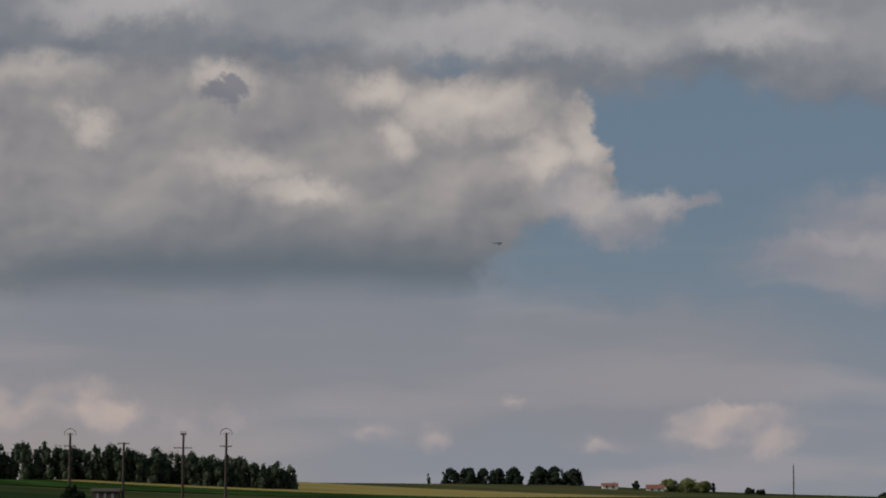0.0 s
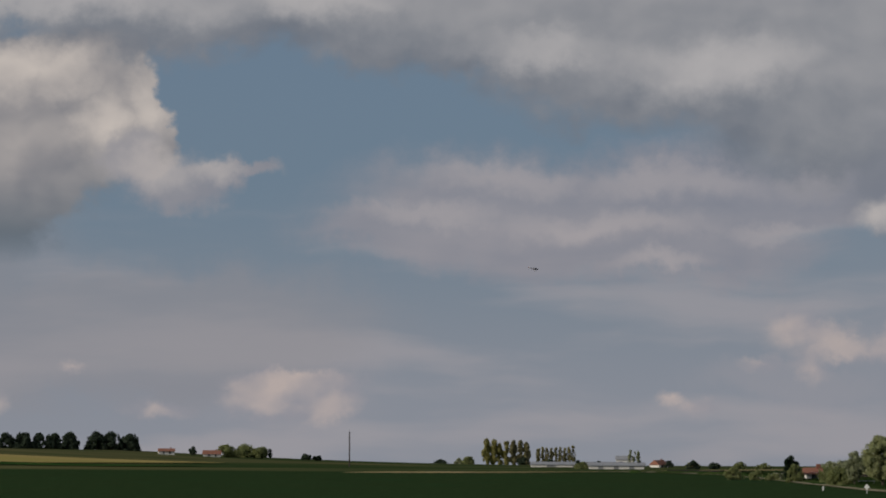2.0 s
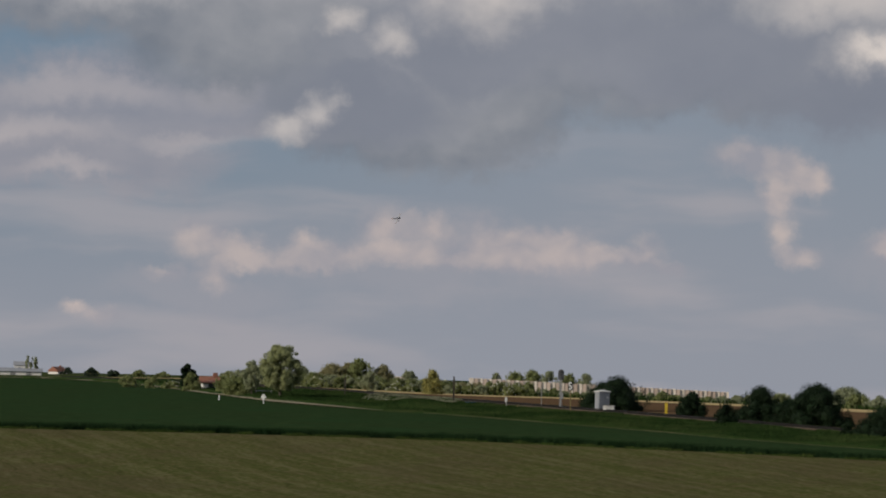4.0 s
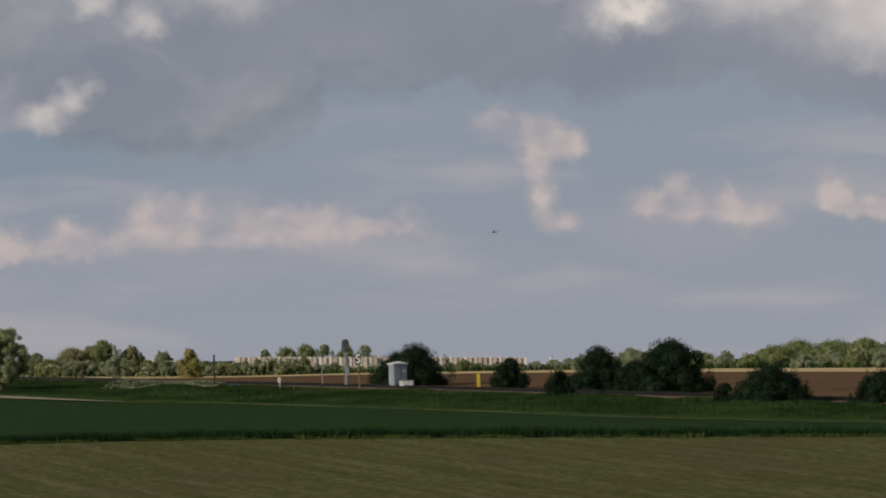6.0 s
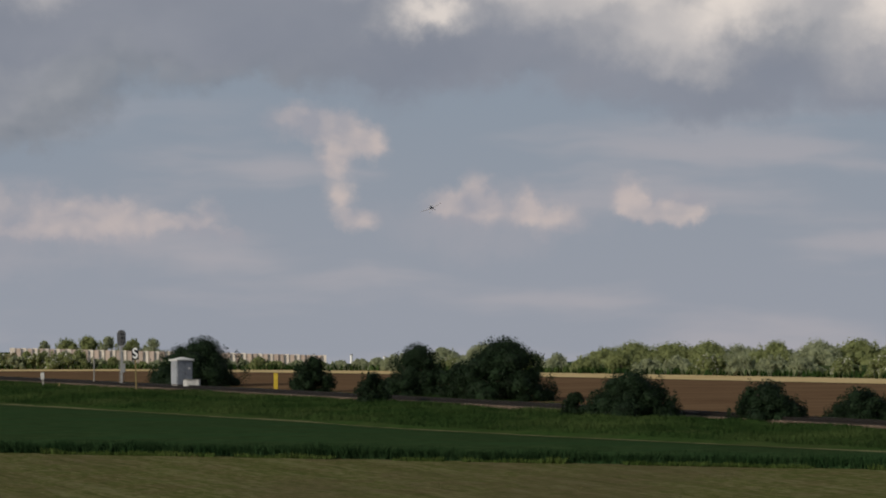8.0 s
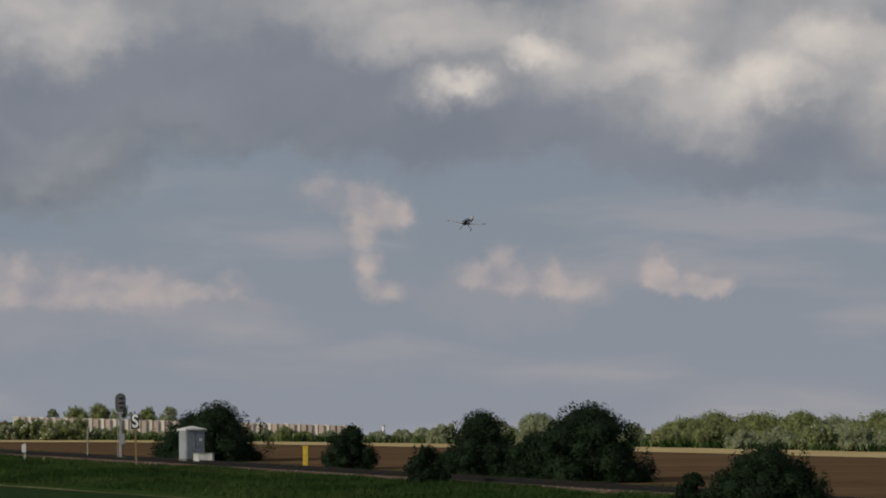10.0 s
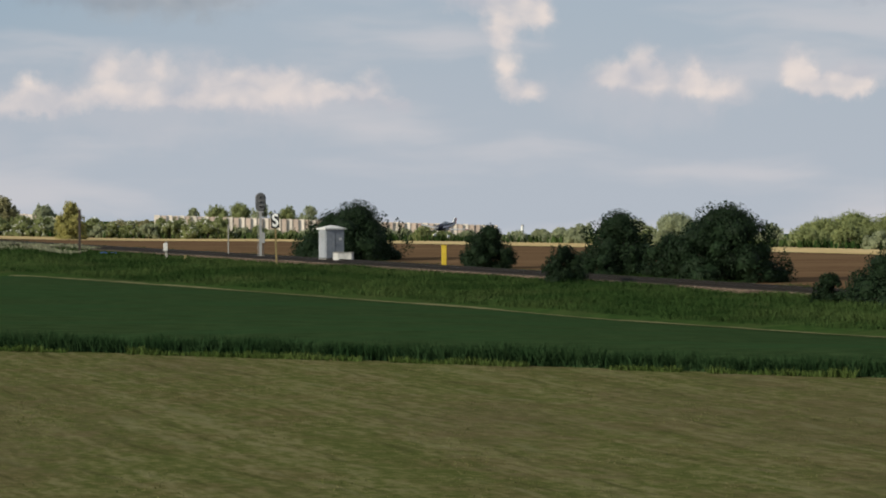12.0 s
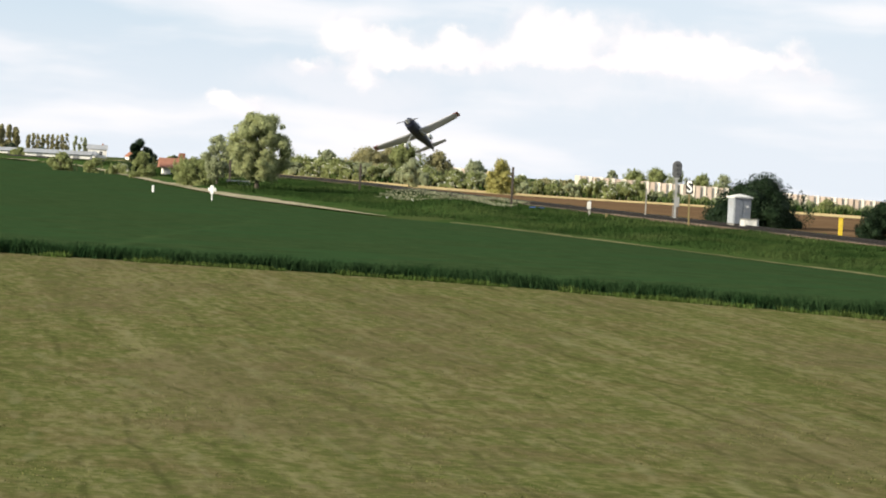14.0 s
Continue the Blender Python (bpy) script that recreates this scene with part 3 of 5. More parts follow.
def crop_near(x):
    """The mown field's border with the wheat."""
    return along([(-400, 112.0), (-30, 109.6), (-16, 107.8), (-10, 106.2), (-4, 103.2), (2.5, 99.4), (8, 96.0), (13.5, 92.6), (60, 64.0)], x)


def rail_x(y):
    return 0.2 - 0.486 * (y - 188.5) if y < 250 else -29.7 - 0.80 * (y - 250) if y < 300 else -69.7 - 1.6 * (y - 300)


def rail_y(x):
    lo, hi = 60.0, 600.0
    for _ in range(40):
        mid = (lo + hi) / 2
        if rail_x(mid) > x:
            lo = mid
        else:
            hi = mid
    return lo


def crop_far(x):
    """The wheat's far border, along the verge and then along the track."""
    return along([(-400, 560), (-130, 400), (-57, 268), (-43, 226), (-32.5, 197), (-20.6, 176.5), (-14.8, 172.0), (-7, 158.5), (-2.7, 151.0), (2.7, 141.0), (6.6, 134.0), (10.4, 125.6), (16.8, 115.5), (40, 82)], x)


XS_CROP = arange(-400, -60, 10) + arange(-58, 36, 1)
band("mown_field", lambda x: (x * 1.0, -260.0), lambda x: (x, crop_near(x) + 0.6), arange(-220, 120, 2), 74, 0.10, MOWN, "mown grass field with dry swaths")


def wheat_top(f, x, y):
    edge = min(1.0, f * 22)
    tall = 0.5 * edge ** 0.5 * (1.0 if f < 0.25 else 1.0 - (f - 0.25) / 0.75) * (1 if x > -25 else 0.8)
    return 0.02 + tall + (1 - f) * (0.05 * noise.noise((x * 0.5, y * 0.25, 0)) + 0.03 * noise.noise((x * 2.1, y * 1.3, 3)))


band("wheat_field", lambda x: (x, crop_near(x)), lambda x: (x, crop_far(x)), XS_CROP, 90, wheat_top, CROP_TOP, "field of dense dark green young wheat")

def verge_lift(f, x, y):
    """Tussocks and hollows of the unmown verge, level at both its borders."""
    hump = 0.20 + 0.26 * noise.noise((x * 0.16, y * 0.10, 2)) + 0.16 * noise.noise((x * 0.5, y * 0.3, 6))
    hump += 0.5 * math.exp(-((x + 17.5) / 3.2) ** 2 - ((y - 190.0) / 9.0) ** 2)
    return 0.02 + max(0.0, hump) * min(1.0, f * 5) * min(1.0, (1 - f) * 6)


band("verge", lambda x: (x, crop_far(x)), lambda x: (x, rail_y(x) - 1.5), arange(-75, 36, 1.0), 30, verge_lift, VERGE, "grassy verge beside the railway")
band("ploughed_field", lambda x: (x, rail_y(x) + 1.5), lambda x: (x, max(rail_y(x) + 3, 256 - 1.35 * (x + 4.5) if x > -4.5 else 256 - 0.12 * (x + 4.5) + 0.0 * x)), arange(-52, 90, 2), 14,
     0.05, SOIL, "bare brown ploughed field")


def strip_low(x):
    return 256 - 1.35 * (x + 4.5) if x > -4.5 else 256 - 0.12 * (x + 4.5)


band("stubble_strip", lambda x: (x, max(strip_low(x), rail_y(x) + 3)), lambda x: (x, max(strip_low(x), rail_y(x) + 3) + 16), arange(-64, 60, 2), 6, 0.08, STRAW, "pale straw-coloured strip of field")
band("yellow_field", lambda x: (x, 330 + 0.35 * (x + 120)), lambda x: (x, 372 + 0.35 * (x + 120)), arange(-125, -62, 4), 6, 0.12, STRAW, "pale yellow field beyond the railway")


# the farm track along the wheat
def track_side(s):
    return lambda x: (x, crop_far(x) + s)


band("farm_track", track_side(0.1), lambda x: (x, crop_far(x) + 0.2 + 6.8 * min(1.0, (-19.5 - x) / 14 + 0.02)), arange(-125, -20, 1.5), 5, 0.12, PATH, "pale dry farm track along the wheat", None)
band("field_margin", track_side(-0.1), track_side(1.6), arange(-16, 36, 1.5), 2, 0.045, MARGIN, "narrow pale strip of dry grass")

# far strips seen beyond the wheat
band("far_yellow_field", lambda x: (x, 640 + 0.15 * (x + 700)), lambda x: (x, 820 + 0.15 * (x + 700)), arange(-700, -300, 10), 10, 0.25, RAPE, "yellow field below a wood")
band("far_green_field", lambda x: (x, 560 + 0.15 * (x + 700)), lambda x: (x, 640 + 0.15 * (x + 700)), arange(-700, -250, 10), 8, 0.2, GREEN_FAR, "bright green strip of field")


# ---- grass and wheat blades ----
rng = np.random.default_rng(7)


def blades(name, spots, height, width, mat_, label, lean=0.25, kind="stuff"):
    """Tapered blades at the given (x, y, z, scale)."""
    n = len(spots)
    p = np.array(spots)
    ang = rng.uniform(0, 2 * np.pi, n)
    hh = height * p[:, 3] * rng.uniform(0.75, 1.2, n)
    ww = width * rng.uniform(0.7, 1.3, n)
    ax = np.stack([np.cos(ang) * ww, np.sin(ang) * ww, np.zeros(n)], -1)
    tip = np.stack([rng.normal(0, lean, n) * hh, rng.normal(0, lean, n) * hh, hh], -1)
    b = p[:, :3]
    mid = b + tip * 0.55
    v = np.stack([b - ax * 0.5, b + ax * 0.5, mid + ax * 0.45, b + tip, mid - ax * 0.45], 1).reshape(-1, 3)
    faces = [(5 * i, 5 * i + 1, 5 * i + 2, 5 * i + 3, 5 * i + 4) for i in range(n)]
    return tagged(array_mesh(name, v.tolist(), faces, mat_), label, "grass", kind=kind)


def wheat_blades():
    spots = []
    for x in rng.uniform(-105, 30, 84000):
        d = abs(rng.normal(0, 1.0)) * 1.3
        y = crop_near(x) + 0.25 * noise.noise((x * 0.6, 0, 5)) + d
        dip = 1.0 + 0.16 * noise.noise((x * 0.9, y * 0.3, 1)) + (0.12 if noise.noise((x * 0.23, 0, 9)) > 0.3 else 0)
        spots.append((x, y, ground_z(x, y), dip))
    blades("wheat", spots, 0.56, 0.034, CROP, "edge of standing young wheat", lean=0.34)
    spots = []
    for x in rng.uniform(-60, 30, 15000):
        if noise.noise((x * 0.35, 2, 0)) > -0.12:
            y = crop_near(x) - 0.15 - 0.5 * rng.random()
            spots.append((x, y, ground_z(x, y), 1.0 + 0.6 * noise.noise((x * 0.8, 0, 2))))
    blades("border_grass", spots, 0.27, 0.035, GRASS_SHORT, "rough bright grass at the foot of the wheat", lean=0.4)


def mown_tufts():
    spots = []
    for _ in range(110000):
        y = 18 + 92 * rng.random() ** 0.8
        x = rng.uniform(-0.30, 0.2) * (y + 25)
        if y < crop_near(x) - 0.3:
            spots.append((x, y, ground_z(x, y) + 0.09, 1.0 + 0.8 * noise.noise((x * 0.5, y * 0.2, 4))))
    n = len(spots) // 2
    blades("mown_tufts", spots[:n], 0.026, 0.024, CUT, "short cut grass tufts on the mown field", lean=0.6)
    blades("hay_wisps", spots[n:], 0.014, 0.05, HAY, "dry wisps of hay on the mown field", lean=0.9)


def verge_grass():
    spots, dry = [], []
    for _ in range(170000):
        x = rng.uniform(-62, 34)
        y0, y1 = crop_far(x) + (7.5 if x < -20 else 2.6), rail_y(x) - 0.9
        y = y0 + (y1 - y0) * rng.random()
        c = noise.noise((x * 0.18, y * 0.18, 0))
        low = 0.55 if y > y1 - 9 else 0.85
        c2 = noise.noise((x * 0.55, y * 0.3, 7))
        fr = (y - crop_far(x)) / max(1.0, rail_y(x) - 1.5 - crop_far(x))
        spots.append((x, y, ground_z(x, y) + verge_lift(min(1.0, fr), x, y) - 0.03, low * (1.0 + 0.4 * c + 0.4 * c2)))
        if -24 < x < -14 and y > y0 + (y1 - y0) * 0.35 and c2 > -0.1 and rng.random() < 0.4:
            dry.append((x, y, ground_z(x, y) + verge_lift(min(1.0, fr), x, y) + 0.26, 1.0))
    blades("verge_grass", spots, 0.27, 0.026, GRASS, "tall unmown grass on the railway verge", lean=0.55)
    blades("cow_parsley", dry, 0.13, 0.045, DRY, "pale seeding weeds on the verge", lean=0.8)
    far = []
    for _ in range(5000):
        x = rng.uniform(-40, 60)
        y = max(strip_low(x), rail_y(x) + 3) + 15 + 6 * rng.random()
        far.append((x, y, ground_z(x, y), 1.0))
    blades("hedge_grass", far, 0.6, 0.16, GRASS, "rough grass at the foot of the hedge", lean=0.3)
    back = []
    for _ in range(16000):
        x = rng.uniform(-34, 40)
        y = rail_y(x) + 1.6 + 3.6 * rng.random()
        back.append((x, y, ground_z(x, y), 1.0 + 0.4 * noise.noise((x * 0.3, y * 0.3, 2))))
    blades("field_edge_grass", back, 0.34, 0.04, GRASS, "grass strip between the rails and the ploughed field", lean=0.55)
    near = []
    for _ in range(2200):
        y = rng.uniform(150, 262)
        x = rail_x(y) + rng.choice([-1, 1]) * rng.uniform(1.7, 2.6)
        near.append((x, y, ground_z(x, y), 0.8))
    blades("trackside_grass", near, 0.3, 0.08, GRASS, "grass growing along the ballast", lean=0.35)


# ---- trees and bushes ----
def leaf_cloud(centres, n, size, seed):
    """Leaf faces spread through a set of clumps (x, y, z, rx, rz)."""
    r = np.random.default_rng(seed)
    c = np.array(centres)
    vol = (c[:, 3] ** 2 * c[:, 4]) ** 0.6
    pick = r.choice(len(c), n, p=vol / vol.sum())
    d = r.normal(size=(n, 3))
    d /= np.linalg.norm(d, axis=1, keepdims=True)
    rad = r.uniform(0.45, 1.12, n) ** 0.6
    p = c[pick, :3] + d * rad[:, None] * np.stack([c[pick, 3], c[pick, 3], c[pick, 4]], -1)
    # leaves face mostly outwards and upwards
    face = d * 0.8 + r.normal(size=(n, 3)) * 0.55 + (0, 0, 0.25)
    a = np.cross(face, r.normal(size=(n, 3)))
    a /= np.linalg.norm(a, axis=1, keepdims=True)
    b = np.cross(a, face)
    b /= np.linalg.norm(b, axis=1, keepdims=True)
    s = size * r.uniform(0.55, 1.35, n)[:, None]
    v = np.stack([p - a * s * 0.5, p + b * s * 0.32, p + a * s * 0.62, p - b * s * 0.32], 1)
    return v.reshape(-1, 3)


def quads(v):
    return [(4 * i, 4 * i + 1, 4 * i + 2, 4 * i + 3) for i in range(len(v) // 4)]


def clumps(shape, height, width, foot, count, r):
    """Clump centres for a crown: 'round', 'tall' or 'bush'."""
    out = []
    for i in range(count):
        f = r.random() ** (1.35 if shape == "bush" else 1.0)
        if shape == "tall":
            z = foot + (height - foot) * (0.04 + 0.92 * f)
            lim = width * 0.5 * (0.55 + 0.45 * math.sin(math.pi * min(1, f * 0.85 + 0.12)))
        elif shape == "bush":
            z = foot + (height - foot) * f * 0.86
            lim = width * 0.5 * math.sqrt(max(0.05, 1 - (f * 0.96) ** 1.7))
        else:
            z = foot + (height - foot) * (0.08 + 0.82 * f)
            lim = width * 0.5 * math.sqrt(max(0.08, 1 - (2 * f - 0.9) ** 2 * 0.8))
        a, q = r.uniform(0, 2 * math.pi), math.sqrt(r.random())
        s = (0.125 if shape != "tall" else 0.17) * width * r.uniform(0.55, 1.4) * (0.72 if count > 100 else 1.0)
        out.append((math.cos(a) * q * max(0.02, lim - s * 0.6), math.sin(a) * q * max(0.02, lim - s * 0.6), z, s, s * (0.9 if shape != "tall" else 1.6)))
    if shape == "bush":
        # ragged shoots that stand out of the top and the sides
        lobe = [r.uniform(0.82, 1.14) for _ in range(9)]
        for i in range(int(count * 0.7)):
            a, e = r.uniform(0, 2 * math.pi), r.uniform(0.15, 1.0)
            k_ = lobe[int(a / (2 * math.pi) * 9) % 9]
            rad = width * 0.5 * math.sqrt(max(0.03, 1 - e ** 1.9)) * r.uniform(0.82, 1.04) * (0.6 + 0.4 * k_)
            s = width * r.uniform(0.022, 0.055)
            out.append((math.cos(a) * rad, math.sin(a) * rad, foot + (height - foot) * e * r.uniform(0.82, 0.98) * (0.75 + 0.25 * k_), s, s * r.uniform(1.3, 2.8)))
    return out


ICO = None


def lump_mesh(centres, seed):
    """Rough rounded cores of the leaf clumps."""
    global ICO
    if ICO is None:
        bm = bmesh.new()
        bmesh.ops.create_icosphere(bm, subdivisions=2, radius=1)
        ICO = (np.array([v.co[:] for v in bm.verts]), [[v.index for v in f.verts] for f in bm.faces])
        bm.free()
    r = np.random.default_rng(seed)
    base, fc = ICO
    verts, faces = [], []
    for x, y, z, a, b in centres:
        wob = r.uniform(0.72, 1.0, (len(base), 1))
        o = len(verts)
        verts.extend((base * wob * (a * 0.7, a * 0.7, b * 0.7) + (x, y, z)).tolist())
        faces.extend([[i + o for i in f] for f in fc])
    return verts, faces


def tree(name, x, y, height, width, leafs, label, seed, shape="round", foot=0.2, count=34, n=2600, size=0.16, category="tree", group="", extra=None, sink=0.0):
    """A tapered trunk with limbs, and a crown of many leaves in uneven clumps."""
    r = random.Random(seed)
    ob = thing(name, pose(x, y, ground_z(x, y) - sink), label, category, group)
    cl = clumps(shape, height * (0.9 if shape == "bush" else 0.95), width, height * foot, count, r)
    bm = bmesh.new()
    tr = max(0.035, width * (0.06 if shape == "tall" else 0.035))
    top = height * (0.9 if shape == "tall" else 0.62)
    pts = [Vector((0, 0, -0.15))] + [Vector((r.gauss(0, 0.02) * width * i, r.gauss(0, 0.02) * width * i, top * i / 4)) for i in range(1, 5)]
    for i in range(4):
        add_tube(bm, pts[i], pts[i + 1], tr * (1 - i * 0.2), tr * (0.8 - i * 0.2), 8)
    for cx, cy, cz, s, _ in cl[::3]:
        base = pts[1 + r.randrange(3)]
        if base.z < cz:
            add_tube(bm, base, base.lerp(Vector((cx, cy, cz)), 0.7), tr * 0.32, tr * 0.12, 5)
    part("trunk", bm, BARK, ob)
    v = leaf_cloud(cl, int(n * 4.2), size * 0.74, seed)
    lv, lf_ = lump_mesh([c_ for c_ in cl if c_[3] > 0.06 * width], seed)
    nq = len(v)
    array_mesh("crown", v.tolist() + lv, quads(v) + [[i + nq for i in f] for f in lf_], leafs, ob)
    if extra:
        v = leaf_cloud([(a, b, c_ + 0.1, s * 1.02, t * 1.02) for a, b, c_, s, t in cl[: max(2, len(cl) // 2)]], n // 4, size * 0.8, seed + 5)
        array_mesh("blossom", v.tolist(), quads(v), extra, ob)
    return ob


# ---- bushes along the railway ----
wheat_blades()
verge_grass()
mown_tufts()
# these crowns use the leaf colour with cloud shade painted in
tree("bush", 2.0, 197, 3.4, 7.4, LEAF_SHADED, "broad dark green bush behind the relay cabinet", 11, "bush", 0.02, 60, 9000, 0.15, "bush", "bushes by the railway")
tree("bush", 9.1, 181.5, 2.75, 3.4, LEAF_SHADED, "low dark green bush beyond the rails", 12, "bush", 0.02, 44, 4200, 0.13, "bush", "bushes by the railway")
tree("bush", 11.3, 155.5, 2.25, 2.3, LEAF_SHADED, "small upright dark green bush on the verge", 63, "bush", 0.02, 70, 3600, 0.11, "bush", "bushes by the railway")
tree("bush", 14.9, 167.5, 3.5, 5.2, LEAF_SHADED, "tall ragged dark green bush beside the rails", 14, "bush", 0.02, 54, 6500, 0.14, "bush", "bushes by the railway")
tree("bush", 19.5, 161.5, 4.0, 6.4, LEAF_SHADED, "large spiky dark green bush beside the rails", 15, "bush", 0.02, 66, 9500, 0.15, "bush", "bushes by the railway")
tree("bush", 17.3, 164.5, 2.5, 3.6, LEAF_SHADED, "dark green bush filling the gap between two taller ones", 64, "bush", 0.0, 44, 4200, 0.13, "bush", "bushes by the railway")
tree("bush", 22.9, 131.5, 2.7, 5.4, LEAF_SHADED, "spreading dark green bush on the verge", 16, "bush", 0.02, 56, 7600, 0.13, "bush", "bushes by the railway")
tree("bush", 20.3, 133.5, 1.7, 1.7, LEAF_SHADED, "small dark bush beside a larger one", 17, "bush", 0.02, 26, 1800, 0.12, "bush", "bushes by the railway")
tree("bush", 29.3, 128, 2.3, 4.2, LEAF_SHADED, "dark green bush on the verge", 18, "bush", 0.02, 44, 4600, 0.13, "bush", "bushes by the railway")
tree("bush", 34.0, 127, 1.8, 4.0, LEAF_SHADED, "low dark green bush on the verge", 19, "bush", 0.02, 40, 4000, 0.13, "bush", "bushes by the railway")


# ---- hedge and trees beyond the stubble ----
def hedge():
    r = random.Random(4)
    kinds = [(LEAF_MID, "green hedge bush beyond the stubble", None), (LEAF_GREY, "grey-green hedge bush beyond the stubble", None),
             (LEAF_MID, "hawthorn bush in white blossom", BLOSSOM), (LEAF_BROWN, "brownish hedge bush beyond the stubble", None)]
    x, i = -47.0, 0
    while x < 62:
        y = max(strip_low(x), rail_y(x) + 3) + 17 + r.uniform(0, 3)
        if x < -8:
            h, w = r.uniform(1.5, 2.15), r.uniform(2.8, 4.0)
            leafs, lab, ex = kinds[2] if r.random() < 0.5 else r.choice(kinds)
        elif x < 18:
            h, w = r.uniform(0.65, 1.15), r.uniform(1.8, 2.8)
            leafs, lab, ex = r.choice(kinds[:2])
        else:
            h, w = r.uniform(1.2, 1.9), r.uniform(2.4, 3.6)
            leafs, lab, ex = r.choice(kinds[:3])
        tree("hedge_bush", x, y, h, w, leafs, lab, 100 + i, "bush", 0.0, 34, 1500, 0.2, "bush", "hedge beyond the stubble", ex)
        x += w * r.uniform(0.5, 0.7)
        i += 1

    x = -46.0
    while x < -7:
        y = max(strip_low(x), rail_y(x) + 3) + 15.5 + r.uniform(0, 1)
        w = r.uniform(1.6, 2.6)
        leafs, lab, ex = kinds[2] if r.random() < 0.55 else r.choice(kinds[:2])
        tree("hedge_bush", x, y, r.uniform(1.0, 1.7), w, leafs, lab, 500 + i, "bush", 0.0, 18, 800, 0.22, "bush", "hedge beyond the stubble", ex)
        x += w * r.uniform(0.55, 0.8)
        i += 1


hedge()
tree("tree", -19.4, 262, 3.5, 2.7, LEAF_YELLOW, "small conical yellow-green tree in the hedge", 31, "bush", 0.02, 70, 3600, 0.14)
TREES = [(-37.0, 285, 2.9, 3.0, LEAF_GREY), (-32.8, 282, 3.3, 5.6, LEAF_BROWN), (-29.4, 282, 4.3, 4.4, LEAF_MID), (-26.6, 283, 3.6, 3.6, LEAF_BROWN), (-23.5, 288, 3.0, 3.2, LEAF_GREY), (-30.9, 284, 3.6, 4.6, LEAF_BROWN)]
for i, (x, y, h, w, lf) in enumerate(TREES):
    tree("hedgerow_tree", x, y, h, w, lf, {"bronze_leaf": "broad bronze-green hedgerow tree", "sun_brightened_fresh_leaf": "fresh green hedgerow tree", "grey_green_leaf": "grey-green hedgerow tree in young leaf"}[lf.name], 40 + i, "bush", 0.0, 60, 3600, 0.2, group="hedgerow trees")
BACK = [(-17.6, 470, 4.6, 2.8, LEAF_GREY), (-13.8, 452, 4.7, 5.4, LEAF_MID), (-10.8, 450, 5.2, 5.2, LEAF_MID), (-8.0, 458, 5.2, 4.4, LEAF_GREY), (-4.4, 455, 4.6, 4.4, LEAF_MID), (-1.5, 480, 4.9, 4.6, LEAF_GREY), (35, 330, 2.0, 5.6, LEAF_GREY), (31.0, 335, 1.7, 4.2, LEAF_GREY)]
for i, (x, y, h, w, lf) in enumerate(BACK):
    tree("field_tree", x, y, h, w, lf, "rounded tree in young leaf beyond the panel wall" if i < 6 else "grey-green bush in the far field", 60 + i, "bush", 0.0, 46, 2400, 0.22, group="trees beyond the wall")
RIGHT = [(39.0, 262, 1.5, 5.0, LEAF_MID), (42.0, 264, 1.9, 6.4, LEAF_MID), (45.5, 264, 1.7, 6.8, LEAF_MID), (48.6, 262, 2.0, 5.6, LEAF_MID), (51.5, 262, 1.5, 6.4, LEAF_GREY), (54.0, 258, 2.1, 5.4, LEAF_MID), (57.5, 256, 1.9, 6.6, LEAF_GREY), (61.0, 256, 2.1, 6.2, LEAF_MID), (65.0, 254, 2.0, 7.0, LEAF_MID), (69.5, 252, 1.8, 7.0, LEAF_GREY), (74, 250, 2.1, 7.0, LEAF_MID)]
for i, (x, y, h, w, lf) in enumerate(RIGHT):
    tree("copse_tree", x, y, h, w, lf, "rounded green tree in a copse beyond the ploughed field", 80 + i, "bush", 0.0, 64, 3200, 0.2, group="copse beyond the field")

# the big tree and its neighbours by the crossing
tree("tree", -33.0, 213, 6.3, 4.9, LEAF_PALE, "tall rounded tree in pale spring leaf", 21, "round", 0.12, 150, 11000, 0.15)
tree("tree", -36.3, 216, 4.2, 2.4, LEAF_GREY, "slender grey-green tree beside a taller one", 22, "round", 0.15, 34, 2200, 0.15)
tree("tree", -38.3, 219, 2.5, 3.4, LEAF_MID, "low green tree beside the track", 23, "bush", 0.05, 36, 2600, 0.15)
tree("tree", -40.6, 228, 2.2, 2.6, LEAF_MID, "small round green tree", 24, "bush", 0.05, 30, 1900, 0.15)
tree("tree", -45.6, 237, 3.5, 2.3, LEAF_SHADED, "dark pointed tree beside a red-roofed house", 25, "round", 0.05, 30, 2300, 0.15)
tree("tree", -45.0, 235, 2.4, 2.2, LEAF_MID, "light green tree in front of a dark one", 26, "bush", 0.05, 26, 1700, 0.15)
tree("tree", -27.0, 262, 2.5, 2.8, LEAF_GREY, "grey-green rounded tree in the hedge", 27, "round", 0.1, 30, 1800, 0.17)
for i, (x, w) in enumerate([(-38.8, 2.0), (-42.6, 2.2), (-48.3, 2.4), (-50.6, 2.0), (-53.4, 2.6)]):
    tree("hedge_bush", x, 236 + (x + 30) * -0.4, 1.3 + 0.3 * math.sin(i * 2.1), w, LEAF_MID, "low green bush near the level crossing", 200 + i, "bush", 0.0, 20, 1000, 0.16, "bush", "bushes near the crossing", BLOSSOM if i in (1, 2) else None)


